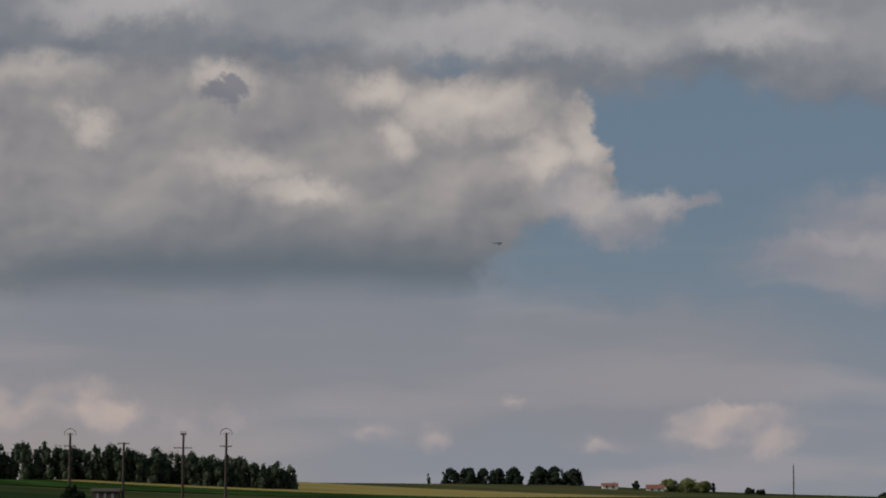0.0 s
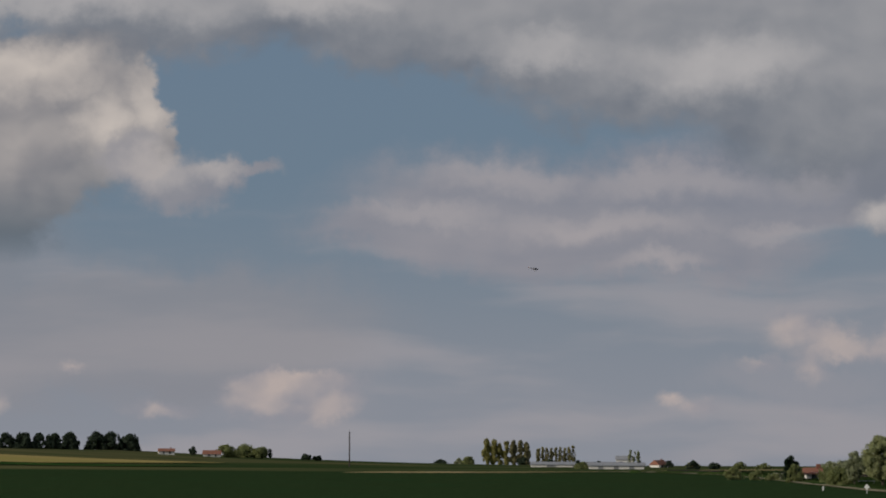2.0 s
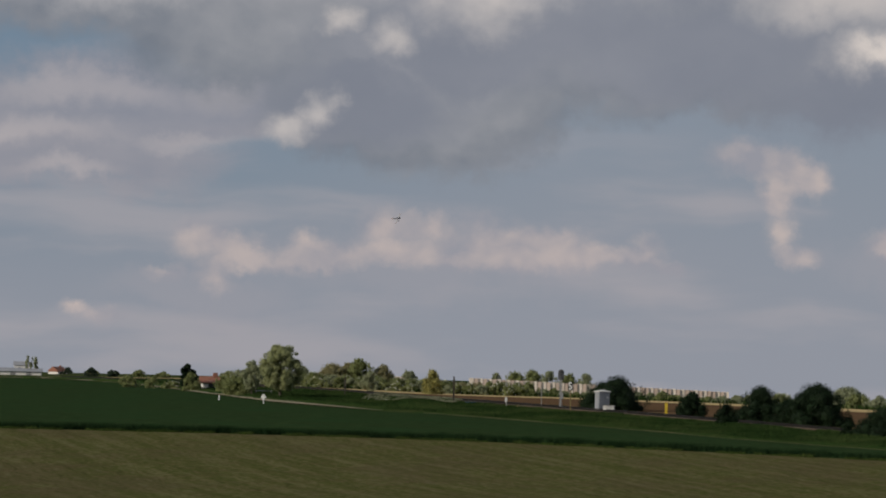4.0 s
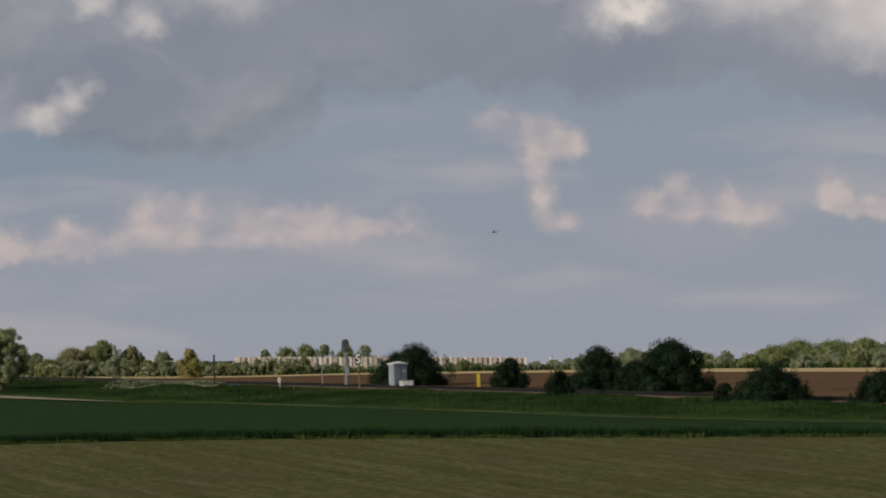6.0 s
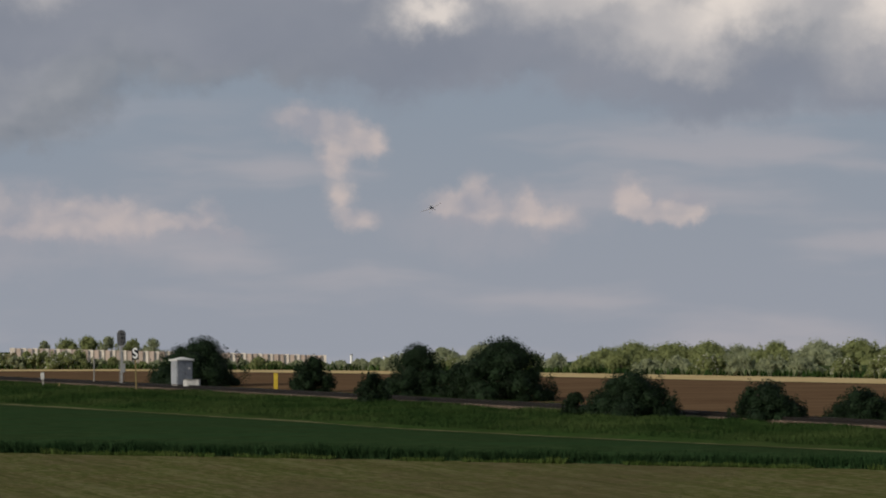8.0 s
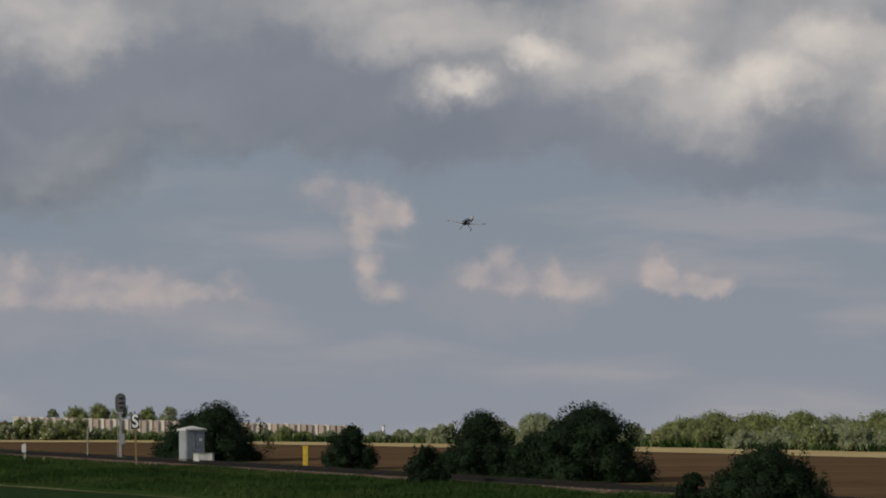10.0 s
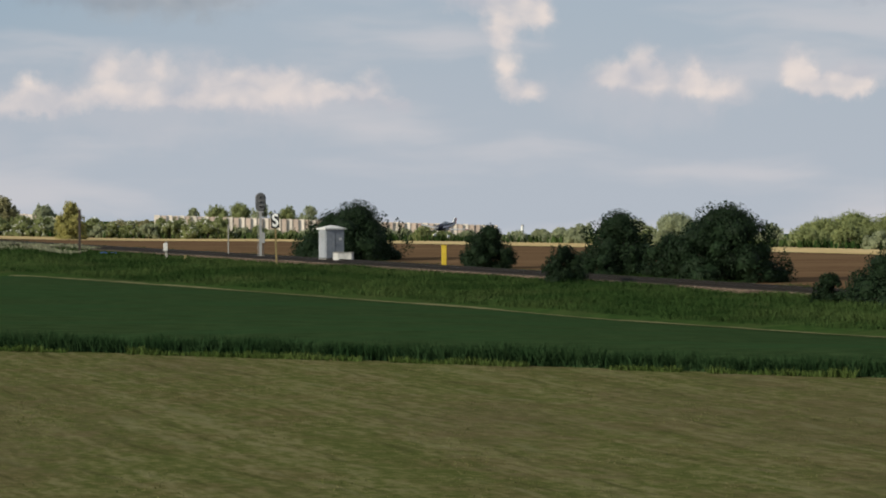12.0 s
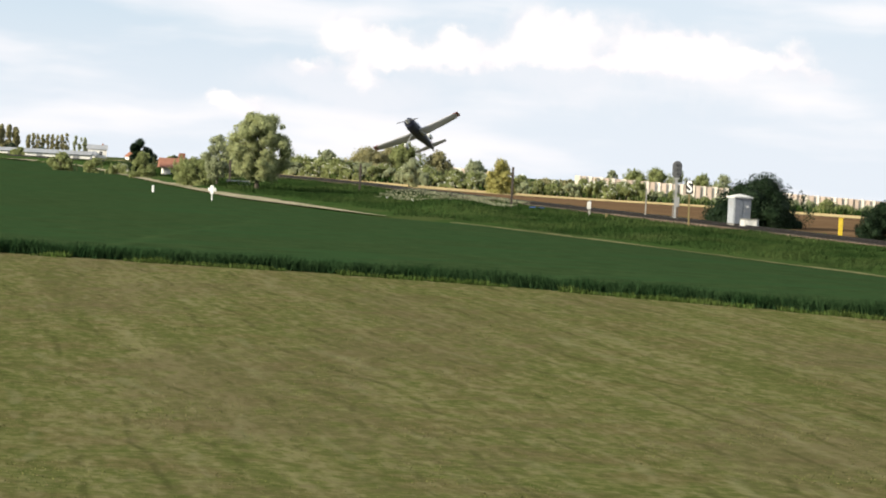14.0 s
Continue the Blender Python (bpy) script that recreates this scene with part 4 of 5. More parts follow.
# ---- railway ----
def railway():
    ys = arange(95, 300, 2.0)
    verts, faces = [], []
    prof = [(-2.1, 0.0), (-1.3, 0.20), (1.3, 0.20), (2.1, 0.0)]
    side = Vector((0.9, 0.437))
    for y in ys:
        x = rail_x(y)
        for o, h in prof:
            px, py = x + side.x * o, y + side.y * o
            verts.append((px, py, ground_z(x, y) + h))
    for i in range(len(ys) - 1):
        for j in range(3):
            a = i * 4 + j
            faces.append((a, a + 4, a + 5, a + 1))
    bed = tagged(array_mesh("railway_bed", verts, faces, BALLAST), "rust-brown railway ballast bed", "railway", kind="structure")
    for s in (-0.75, 0.75):
        secs = []
        for y in ys:
            x = rail_x(y)
            cx, cy, z = x + side.x * s, y + side.y * s, ground_z(x, y) + 0.225
            ring = [(-0.07, 0), (-0.07, 0.02), (-0.018, 0.04), (-0.018, 0.11), (-0.036, 0.12), (-0.036, 0.16), (0.036, 0.16), (0.036, 0.12), (0.018, 0.11), (0.018, 0.04), (0.07, 0.02), (0.07, 0)]
            secs.append([(cx + side.x * o, cy + side.y * o, z + h) for o, h in ring])
        part("rail", loft(secs), RUST, bed, "worn brown steel rail")
    me = bpy.data.meshes.new("sleeper")
    bm = box(0, 0, 0, 2.3, 0.26, 0.16, bevel=0.02)
    bm.to_mesh(me)
    bm.free()
    me.materials.append(SLEEPER)
    y = 112.0
    count = 0
    while y < 262 and count < 290:
        x = rail_x(y)
        ob = new("sleeper", me)
        ob.parent = bed
        ob.matrix_world = pose(x, y, ground_z(x, y) + 0.145, 0, 0, 25.9 + 0.8 * math.sin(count * 1.7))
        y += 0.6 * 0.9
        count += 1


railway()


def signal_mast():
    ob = thing("railway_signal", pose(-3.5, 197.5, ground_z(-3.5, 197.5), 0, 0, 0), "grey railway colour-light signal with a rounded black head", "signal")
    part("mast", box(0, 0, 1.45, 0.17, 0.15, 2.9, bevel=0.015), GALV, ob)
    part("foot", box(0, 0, 0.15, 0.5, 0.5, 0.34, bevel=0.03), CONCRETE, ob, "concrete foot")
    secs = []
    for yy, k_ in ((-0.09, 0.9), (-0.06, 1.0), (0.1, 1.0), (0.13, 0.9)):
        ring = []
        for i in range(20):
            a = 2 * math.pi * i / 20
            cx, cz = 0.31 * math.cos(a), 0.31 * math.sin(a) + (0.25 if math.sin(a) >= 0 else -0.25)
            ring.append((cx * k_, yy, 3.45 + cz * k_))
        secs.append(ring)
    head = part("signal_head", loft(secs), HEAD, ob, "black rounded signal head")
    for i, z in enumerate((3.72, 3.45, 3.18)):
        bm = tube((0, -0.085, z), (0, -0.11, z), 0.075, n=16)
        part("lens", bm, LENS, head)
        bm = bmesh.new()
        secs = [[(0.095 * math.cos(a) * s_, yy, z + 0.095 * math.sin(a) * s_) for a in [math.pi * j / 10 for j in range(11)]] for yy, s_ in ((-0.09, 1.0), (-0.24, 1.05))]
        rings = [[bm.verts.new(p_) for p_ in s_] for s_ in secs]
        for j in range(10):
            bm.faces.new((rings[0][j], rings[0][j + 1], rings[1][j + 1], rings[1][j]))
        hood = part("hood", bm, GALV, head)
        so = hood.modifiers.new("thick", "SOLIDIFY")
        so.thickness = 0.012
    part("bracket", box(0, 0.02, 2.88, 0.36, 0.2, 0.09, bevel=0.01), GALV, ob)
    part("relay_box", box(0.16, -0.02, 1.35, 0.2, 0.26, 0.62, bevel=0.02), GALV, ob)
    part("ladder", add_tube(add_tube(tube((-0.16, 0.2, 0.3), (-0.16, 0.2, 3.3), 0.016), (0.16, 0.2, 0.3), (0.16, 0.2, 3.3), 0.016), (-0.16, 0.2, 2.9), (0.16, 0.2, 2.9), 0.014), GALV, ob)


def s_sign():
    ob = thing("railway_sign", pose(-2.42, 186.0, ground_z(-2.42, 186.0), 0, -1.6, 0), "black board with a white letter S on an ochre post", "sign")
    part("post", box(0, 0, 1.1, 0.11, 0.10, 2.2, bevel=0.012), OCHRE, ob)
    board = part("board", box(0, -0.07, 2.56, 0.46, 0.03, 0.80, bevel=0.012), BLACK, ob, "black enamel board")
    part("top_rod", tube((0, -0.03, 2.9), (0, -0.03, 3.14), 0.03, n=8), BLACK, ob)
    cu = bpy.data.curves.new("letter", "FONT")
    cu.body, cu.size, cu.align_x, cu.align_y, cu.extrude, cu.offset = "S", 0.98, "CENTER", "CENTER", 0.006, 0.022
    tmp = new("letter_curve", cu)
    me = bpy.data.meshes.new_from_object(tmp.evaluated_get(bpy.context.evaluated_depsgraph_get()))
    bpy.data.objects.remove(tmp)
    me.materials.clear()
    me.materials.append(WHITE)
    let = new("letter", me)
    let.parent = board
    let.matrix_basis = pose(0, -0.092, 2.56, 90, 0, 0) @ Matrix.Diagonal((0.80, 1, 1, 1))


def relay_hut():
    z = ground_z(0.6, 190.5) + 0.12
    ob = thing("relay_cabinet", pose(0.62, 190.6, z, 0, 0, 27) @ Matrix.Diagonal((0.88, 0.88, 1.0, 1.0)), "light grey trackside relay cabinet with a pale shallow pitched roof", "cabinet")
    part("plinth", box(0, 0, 0.0, 1.36, 1.12, 0.42, bevel=0.02), CONCRETE, ob)
    part("body", box(0, 0, 1.02, 1.30, 1.06, 1.66, bevel=0.015), HUT_GREY, ob)
    for x in (-0.33, 0.33):
        d = part("door", box(x, -0.545, 1.02, 0.60, 0.035, 1.54, bevel=0.01), HUT_GREY, ob)
        part("handle", box(x - 0.2 * (1 if x > 0 else -1), -0.575, 1.05, 0.035, 0.03, 0.16, bevel=0.006), GALV, d)
    part("notice", box(0.36, -0.57, 1.33, 0.20, 0.008, 0.14), WHITE, ob, "small white notice plate")
    part("side_panel", box(-0.665, 0, 1.02, 0.03, 0.88, 1.5, bevel=0.01), HUT_GREY, ob)
    for i in range(4):
        part("vent_slat", box(-0.69, 0.0, 1.38 + i * 0.07, 0.02, 0.5, 0.03, bevel=0.004), GALV, ob)
    bm = bmesh.new()
    add_box(bm, 0, 0, 1.89, 1.52, 1.28, 0.09, bevel=0.01)
    secs = [[(-0.74, -0.62, 1.935), (0.74, -0.62, 1.935), (0.74, 0.62, 1.935), (-0.74, 0.62, 1.935)], [(-0.09, -0.05, 2.10), (0.09, -0.05, 2.10), (0.09, 0.05, 2.10), (-0.09, 0.05, 2.10)]]
    roof = part("roof", loft(secs), ROOF_WHITE, ob, "pale hipped concrete roof")
    part("roof_slab", bm, ROOF_WHITE, roof)
    ob2 = thing("cable_box", pose(1.28, 188.6, ground_z(1.28, 188.9) + 0.16, 0, 0, -12), "low white cable box beside the cabinet", "box")
    part("body", box(0, 0, 0.16, 1.08, 0.5, 0.72, bevel=0.02), ROOF_WHITE, ob2)
    part("lid", box(0, 0, 0.555, 1.14, 0.56, 0.06, bevel=0.015), CONCRETE, ob2)
    part("seam", box(-0.2, -0.256, 0.26, 0.02, 0.012, 0.46), CONCRETE, ob2)


def small_posts():
    def p_(name, x, y, h, w, mat_, label, cat="post", group=""):
        ob = thing(name, pose(x, y, ground_z(x, y)), label, cat, group)
        part("shaft", box(0, 0, h / 2 - 0.1, w, w, h + 0.2, bevel=min(0.02, w * 0.2)), mat_, ob)
        part("cap", box(0, 0, h + 0.02, w * 1.15, w * 1.15, 0.04, bevel=0.008), mat_, ob)
        return ob

    p_("marker_post", 6.66, 181.0, 1.30, 0.27, YELLOW, "square yellow gas marker post")
    ob = p_("cabinet_post", -8.75, 191.5, 1.25, 0.14, CONCRETE, "short concrete post with a white junction box")
    part("junction_box", box(-0.04, -0.13, 0.98, 0.25, 0.14, 0.46, bevel=0.02), ROOF_WHITE, ob)
    p_("short_post", -7.62, 190.0, 0.52, 0.14, OCHRE, "short weathered trackside post")
    p_("thin_post", -5.45, 199.5, 2.05, 0.08, CONCRETE, "thin grey trackside post")
    for x, y, h in ((-14.3, 200.5, 2.95), (-27.0, 224.0, 2.2), (-36.9, 226, 1.9)):
        ob = p_("line_pole", x, y, h, 0.15, POLE_WOOD, "dark slim wooden line pole by the railway", "pole", "line poles")
        part("bracket", box(0, 0, h * 0.82, 0.3, 0.08, 0.08, bevel=0.01), POLE_WOOD, ob)
    for i in range(2):
        x, y = -12.9 + i * 0.55, 201.0
        ob = thing("trestle", pose(x, y, ground_z(x, y) + 0.0, 0, 0, 10 * i), "small blue trestle standing by the rails", "trestle", "blue trestles")
        part("beam", box(0, 0, 0.42, 0.42, 0.05, 0.06, bevel=0.01), BLUE, ob)
        for s in (-0.17, 0.17):
            for q in (-0.18, 0.18):
                part("leg", tube((s, 0, 0.41), (s * 1.2, q, -0.03), 0.022, n=8), BLUE, ob)
    # white cross board by the track
    x, y = -32.4, 189.0
    ob = thing("cross_marker", pose(x, y, ground_z(x, y)), "small white cross-shaped marker board on a stake", "marker")
    part("stake", box(0, 0.03, 0.35, 0.07, 0.05, 0.8, bevel=0.008), WHITE, ob)
    part("crossbar", box(0, -0.02, 0.74, 0.50, 0.04, 0.22, bevel=0.01), WHITE, ob)
    part("upright", box(0, -0.045, 0.74, 0.22, 0.04, 0.52, bevel=0.01), WHITE, ob)
    for x, y in ((-37.8, 198.5), (-23.5, 210.0), (-21.5, 207.5)):
        p_("white_marker", x, y, 0.5 if x < -30 else 0.3, 0.14, WHITE, "short white trackside marker post", "post", "white markers")
    x, y = -35.5, 221.0
    ob = thing("barrier", pose(x, y, ground_z(x, y), 0, 0, 8), "low grey metal barrier at the end of the rails", "barrier")
    for z in (0.3, 0.55):
        part("rail", tube((-0.9, 0, z), (0.9, 0, z), 0.045), GALV, ob)
    for q in (-0.8, 0, 0.8):
        part("post", tube((q, 0.03, -0.1), (q, 0.03, 0.62), 0.04), GALV, ob)
    x, y = 0.4, 100.3
    bm = bmesh.new()
    bmesh.ops.create_icosphere(bm, subdivisions=3, radius=0.2)
    for v in bm.verts:
        v.co *= 1 + 0.35 * noise.noise(v.co * 9)
        v.co.z = max(-0.05, v.co.z * 0.6)
    mo = link_mesh("molehill", bm, SOIL)
    mo.matrix_world = pose(x, y, ground_z(x, y) + 0.05)
    tagged(mo, "small heap of brown soil at the foot of the wheat", "molehill")


signal_mast()
s_sign()
relay_hut()
small_posts()


# ---- panel wall, chimney and buildings far off ----
def panel_wall():
    ob = thing("panel_wall", pose(0, 0, 0), "long wall of pale and brown concrete panels beyond the hedge", "wall", kind="structure")
    n = 58
    for i in range(n):
        f = i / (n - 1)
        x, y = -20.5 + 43.0 * f, 425 + 10 * f
        z0 = ground_z(x, y) - 0.1
        top = 3.06 - 1.40 * f
        dark = (i % 2 == 1) if f < 0.5 else (i % 5 not in (0, 2))
        part("panel", box(x, y - (0.05 if dark else 0.0), (z0 + top) / 2, 0.74, 0.2 if not dark else 0.24, top - z0 - (0.06 if dark else 0), bevel=0.015), PANEL_DARK if dark else PANEL_LIGHT, ob)
    for i in range(10):
        x, y = -37.5 + i * 0.76, 421
        z0 = ground_z(x, y) - 0.1
        part("panel", box(x, y, z0 + 1.0, 0.72, 0.2, 1.75, bevel=0.015), PANEL_DARK if i % 2 else PANEL_LIGHT, ob)
    for x, h in ((35.9, 1.5), (42.2, 1.1)):
        ob = thing("white_chimney", pose(x, 598, ground_z(x, 598)), "small white chimney far beyond the fields", "chimney", "white chimneys")
        part("stack", tube((0, 0, -0.3), (0, 0, h + 0.4), 0.27, 0.24, 12), WHITE, ob)
        part("rim", tube((0, 0, h + 0.4), (0, 0, h + 0.55), 0.30, 0.30, 12), CONCRETE, ob)


def house(x, y, w, d, h, roof_h, turn, label, walls=PLASTER, roofm=TILE, z_off=0.0, windows=2):
    ob = thing("house", pose(x, y, ground_z(x, y) + z_off, 0, 0, turn), label, "house")
    part("wall", box(0, 0, h / 2 - 0.2, w, d, h + 0.4, bevel=0.03), walls, ob)
    secs = [[(sx * (w / 2 + 0.3), -d / 2 - 0.35, h - 0.1), (sx * (w / 2 + 0.3), d / 2 + 0.35, h - 0.1), (sx * (w / 2 + 0.3), 0.05, h + roof_h), (sx * (w / 2 + 0.3), -0.05, h + roof_h)] for sx in (-1, 1)]
    roof = part("roof", loft(secs), roofm, ob)
    part("chimney", box(w * 0.28, 0, h + roof_h * 0.95, 0.5, 0.5, 0.9, bevel=0.03), TILE, roof)
    for i in range(windows):
        wx = (i - (windows - 1) / 2) * w / max(1, windows) * 0.8
        win = part("window", box(wx, -d / 2 - 0.01, h * 0.55, 0.9, 0.08, 1.1, bevel=0.01), WHITE, ob)
        part("pane", box(wx, -d / 2 - 0.055, h * 0.55, 0.72, 0.02, 0.92), PANE, win)
    return ob


def shed(x, y, w, d, h, turn, label, roofm=SLATE, walls=PLASTER):
    ob = thing("shed", pose(x, y, ground_z(x, y), 0, 0, turn), label, "shed")
    part("wall", box(0, 0, h / 2 - 0.15, w, d, h + 0.3, bevel=0.03), walls, ob)
    secs = [[(sx * (w / 2 + 0.3), -d / 2 - 0.4, h), (sx * (w / 2 + 0.3), d / 2 + 0.4, h), (sx * (w / 2 + 0.3), 0.05, h + 0.45 + d * 0.05), (sx * (w / 2 + 0.3), -0.05, h + 0.45 + d * 0.05)] for sx in (-1, 1)]
    part("roof", loft(secs), roofm, ob)
    for i in range(3):
        part("gate", box((i - 1) * w * 0.28, -d / 2 - 0.03, h * 0.4, w * 0.09, 0.1, h * 0.8, bevel=0.02), GALV, ob)


panel_wall()
house(-43.4, 240, 1.9, 1.6, 0.95, 0.65, 14, "small house with a red tiled roof among trees", PLASTER, TILE, windows=1)
shed(-140, 671, 13.5, 7, 0.85, 8, "long low white farm shed")
shed(-197, 930, 30, 10, 0.8, 8, "long low grey greenhouse beyond the field")
house(-182.6, 936, 5.5, 4.5, 2.6, 1.2, 10, "small white house with a dark roof", PLASTER, SLATE)
house(-171.5, 937, 4.5, 4.0, 0.9, 1.5, 60, "low white house with a steep red roof")
house(-388, 1096, 6.0, 5, 1.3, 1.0, 20, "pale farmhouse with a red roof")
house(-371, 1100, 6.5, 5, 1.0, 1.5, 20, "farmhouse with a red tiled roof among trees")
shed(-78, 700, 9, 5, 1.4, 6, "low white shed among trees")


# ---- power poles, mast and woods seen at the start ----
def power_pole(x, y, h, style):
    ob = thing("power_pole", pose(x, y, ground_z(x, y), 0, 0.8, 0), "dark wooden power pole with crossarm and insulators", "power pole", "power poles")
    part("pole", tube((0, 0, -0.6), (0, 0, h), 0.30, 0.22, 10), POLE_WOOD, ob)
    aw = 2.1 if style == "flat" else 1.35
    part("crossarm", box(0, -0.2, h * 0.80 if style != "low" else h - 0.25, aw * 2, 0.16, 0.18, bevel=0.03), POLE_WOOD, ob)
    for s in (-1, -0.5, 0.5, 1):
        part("insulator", tube((s * aw * 0.93, -0.2, h * 0.80 if style != "low" else h - 0.25), (s * aw * 0.93, -0.2, (h * 0.80 if style != "low" else h - 0.25) + 0.36), 0.11, 0.07, 8), CONCRETE, ob)
    if style == "arch":
        bm = bmesh.new()
        pts = [Vector((1.3 * math.cos(a), -0.1, h - 0.1 + 1.0 * math.sin(a))) for a in [math.pi * i / 10 for i in range(11)]]
        for a, b in zip(pts, pts[1:]):
            add_tube(bm, a, b, 0.06, n=6)
        part("arch", bm, POLE_WOOD, ob)
        for s in (-1.3, -0.6, 0.6, 1.3):
            part("insulator", tube((s, -0.1, h - 0.5), (s, -0.1, h), 0.10, 0.07, 8), CONCRETE, ob)
    elif style == "flat":
        part("top_switch", box(0, 0, h + 0.15, 1.2, 0.5, 0.35, bevel=0.05), POLE_WOOD, ob)
        for s in (-0.5, 0, 0.5):
            part("insulator", tube((s, 0, h + 0.3), (s, 0, h + 0.75), 0.12, 0.08, 8), TILE, ob)
    else:
        part("side_arm", box(-0.4, -0.2, h - 1.5, 0.9, 0.14, 0.14, bevel=0.02), POLE_WOOD, ob)
        part("side_arm", box(-0.4, -0.2, h - 2.2, 0.9, 0.14, 0.14, bevel=0.02), POLE_WOOD, ob)


power_pole(-314.2, 482, 13.5, "arch")
power_pole(-303.8, 486, 11.8, "low")
power_pole(-292.1, 490, 13.6, "flat")
power_pole(-283.7, 493, 14.2, "arch")
tree("bush", -312.3, 480, 2.9, 5.0, LEAF_SHADED, "dark bush beside a low shed", 300, "bush", 0.0, 30, 1800, 0.35, "bush")
shed(-306.2, 483, 5.5, 4, 1.6, 20, "low brown field shed beside a bush", BARK, BARK)

ob = thing("radio_mast", pose(-246.5, 824, ground_z(-246.5, 824)), "slender dark lattice mast on the skyline", "mast")
part("mast", tube((0, 0, -0.5), (0, 0, 10.2), 0.22, 0.16, 8), POLE_WOOD, ob)
part("tip", tube((0, 0, 10.1), (0, 0, 10.8), 0.06, 0.04, 6), POLE_WOOD, ob)
for i in range(6):
    part("bracket", box(0, 0, 2 + i * 1.6, 0.6, 0.12, 0.12, bevel=0.02), POLE_WOOD, ob)


def woods():
    """A far wood: many crowns and trunks in one mass."""
    r = random.Random(9)
    cl, bm = [], bmesh.new()
    for i in range(170):
        f = r.random()
        x, y = -452 + 82 * f, 698 + 30 * f + r.uniform(-4, 14)
        h = (9.6 - 2.4 * f ** 2) * r.uniform(0.8, 1.12) * (0.75 if f > 0.93 else 1)
        z = ground_z(x, y)
        add_tube(bm, (x, y, z - 0.3), (x, y, z + h * 0.8), 0.22, 0.08, 5)
        for j in range(9):
            g = r.random()
            s = r.uniform(0.9, 1.6) * (1.15 - 0.5 * g)
            cl.append((x + r.gauss(0, 0.7), y + r.gauss(0, 0.7), z + h * (0.02 + 0.95 * g), s, s * 1.6))
    link_mesh("wood_trunks", bm, BARK)
    tagged(bpy.data.objects["wood_trunks"], "dark trunks of the far wood", "trunks", kind="stuff")
    v = leaf_cloud(cl, 42000, 0.75, 77)
    lv, lf_ = lump_mesh(cl, 78)
    tagged(array_mesh("far_wood", v.tolist() + lv, quads(v) + [[i + len(v) for i in f] for f in lf_], LEAF_FAR), "dark mixed wood on the skyline", "wood", kind="stuff")


woods()
for i, (x, w, h) in enumerate([(-462.5, 6.2, 6.0), (-456.5, 6.6, 6.4), (-450.5, 5.0, 5.8), (-445, 6.0, 5.7), (-439.0, 6.4, 6.3), (-429.0, 7.0, 6.6), (-423.5, 7.0, 6.4), (-417.0, 7.4, 6.0)]):
    tree("grove_tree", x, 1122 + (x + 462) * 0.37, h + 1.5, w * 1.45, LEAF_FAR, "dense dark rounded tree in a far grove", 320 + i, "bush", 0.0, 34, 1500, 0.9, group="far grove")
tree("grove_tree", -470.5, 1118, 4.6, 1.6, LEAF_FAR, "slim dark columnar tree on the skyline", 335, "tall", 0.05, 16, 500, 0.5)
for i, (x, y, h, w, lf) in enumerate([(-378, 1098, 3.6, 3.4, LEAF_FAR), (-367, 1106, 4.4, 9, LEAF_MID), (-360.5, 1107, 5.2, 11, LEAF_MID), (-354, 1108, 4.2, 9, LEAF_MID), (-350.4, 1109, 4.6, 1.8, LEAF_FAR), (-337, 1113, 2.6, 4.5, LEAF_FAR), (-333, 1115, 2.0, 4.0, LEAF_FAR)]):
    tree("farm_tree", x, y, h, w, lf, "green tree beside the far farm" if lf is LEAF_MID else "dark tree beside the far farm", 340 + i, "round", 0.05, 24, 1300, 0.55, group="farm trees")
for i in range(7):
    x = -330 + i * 3.1
    tree("poplar", x, 1418 + i * 0.6, (13.3, 12.8, 10.6, 12.0, 11.6, 12.4, 10.8)[i], 4.8 if i < 2 else 3.9, LEAF_YELLOW if i < 4 else LEAF_BROWN, "tall narrow poplar in yellow-green spring leaf", 360 + i, "tall", 0.0, 30, 1700, 0.8, "poplar", "row of poplars")
for i in range(9):
    x = -306 + i * 2.05
    tree("bare_poplar", x, 1423 + i * 0.3, 8.6 + 0.5 * math.sin(i * 1.9) + i * 0.08, 2.5, LEAF_BROWN, "thin nearly bare poplar", 380 + i, "tall", 0.0, 34, 800, 0.5, "poplar", "thin poplars")
for i, (x, y, h, w, lf) in enumerate([(-337, 1410, 4.6, 7, LEAF_MID), (-342, 1412, 3.2, 5, LEAF_GREY), (-312, 1416, 4.6, 6, LEAF_FAR), (-350, 1408, 2.0, 8, LEAF_FAR), (-300, 1420, 2.6, 7, LEAF_FAR)]):
    tree("field_bush", x, y, h, w, lf, "rounded bush at the foot of the poplars", 400 + i, "bush", 0.0, 22, 1000, 0.6, "bush", "bushes by the poplars")
for i in range(3):
    tree("poplar", -136.8 + i * 1.0, 672, 4.9 - 0.3 * (i % 2), 1.15, LEAF_GREY, "grey-green columnar poplar behind the white shed", 420 + i, "tall", 0.03, 20, 700, 0.35, "poplar", "poplars by the shed")
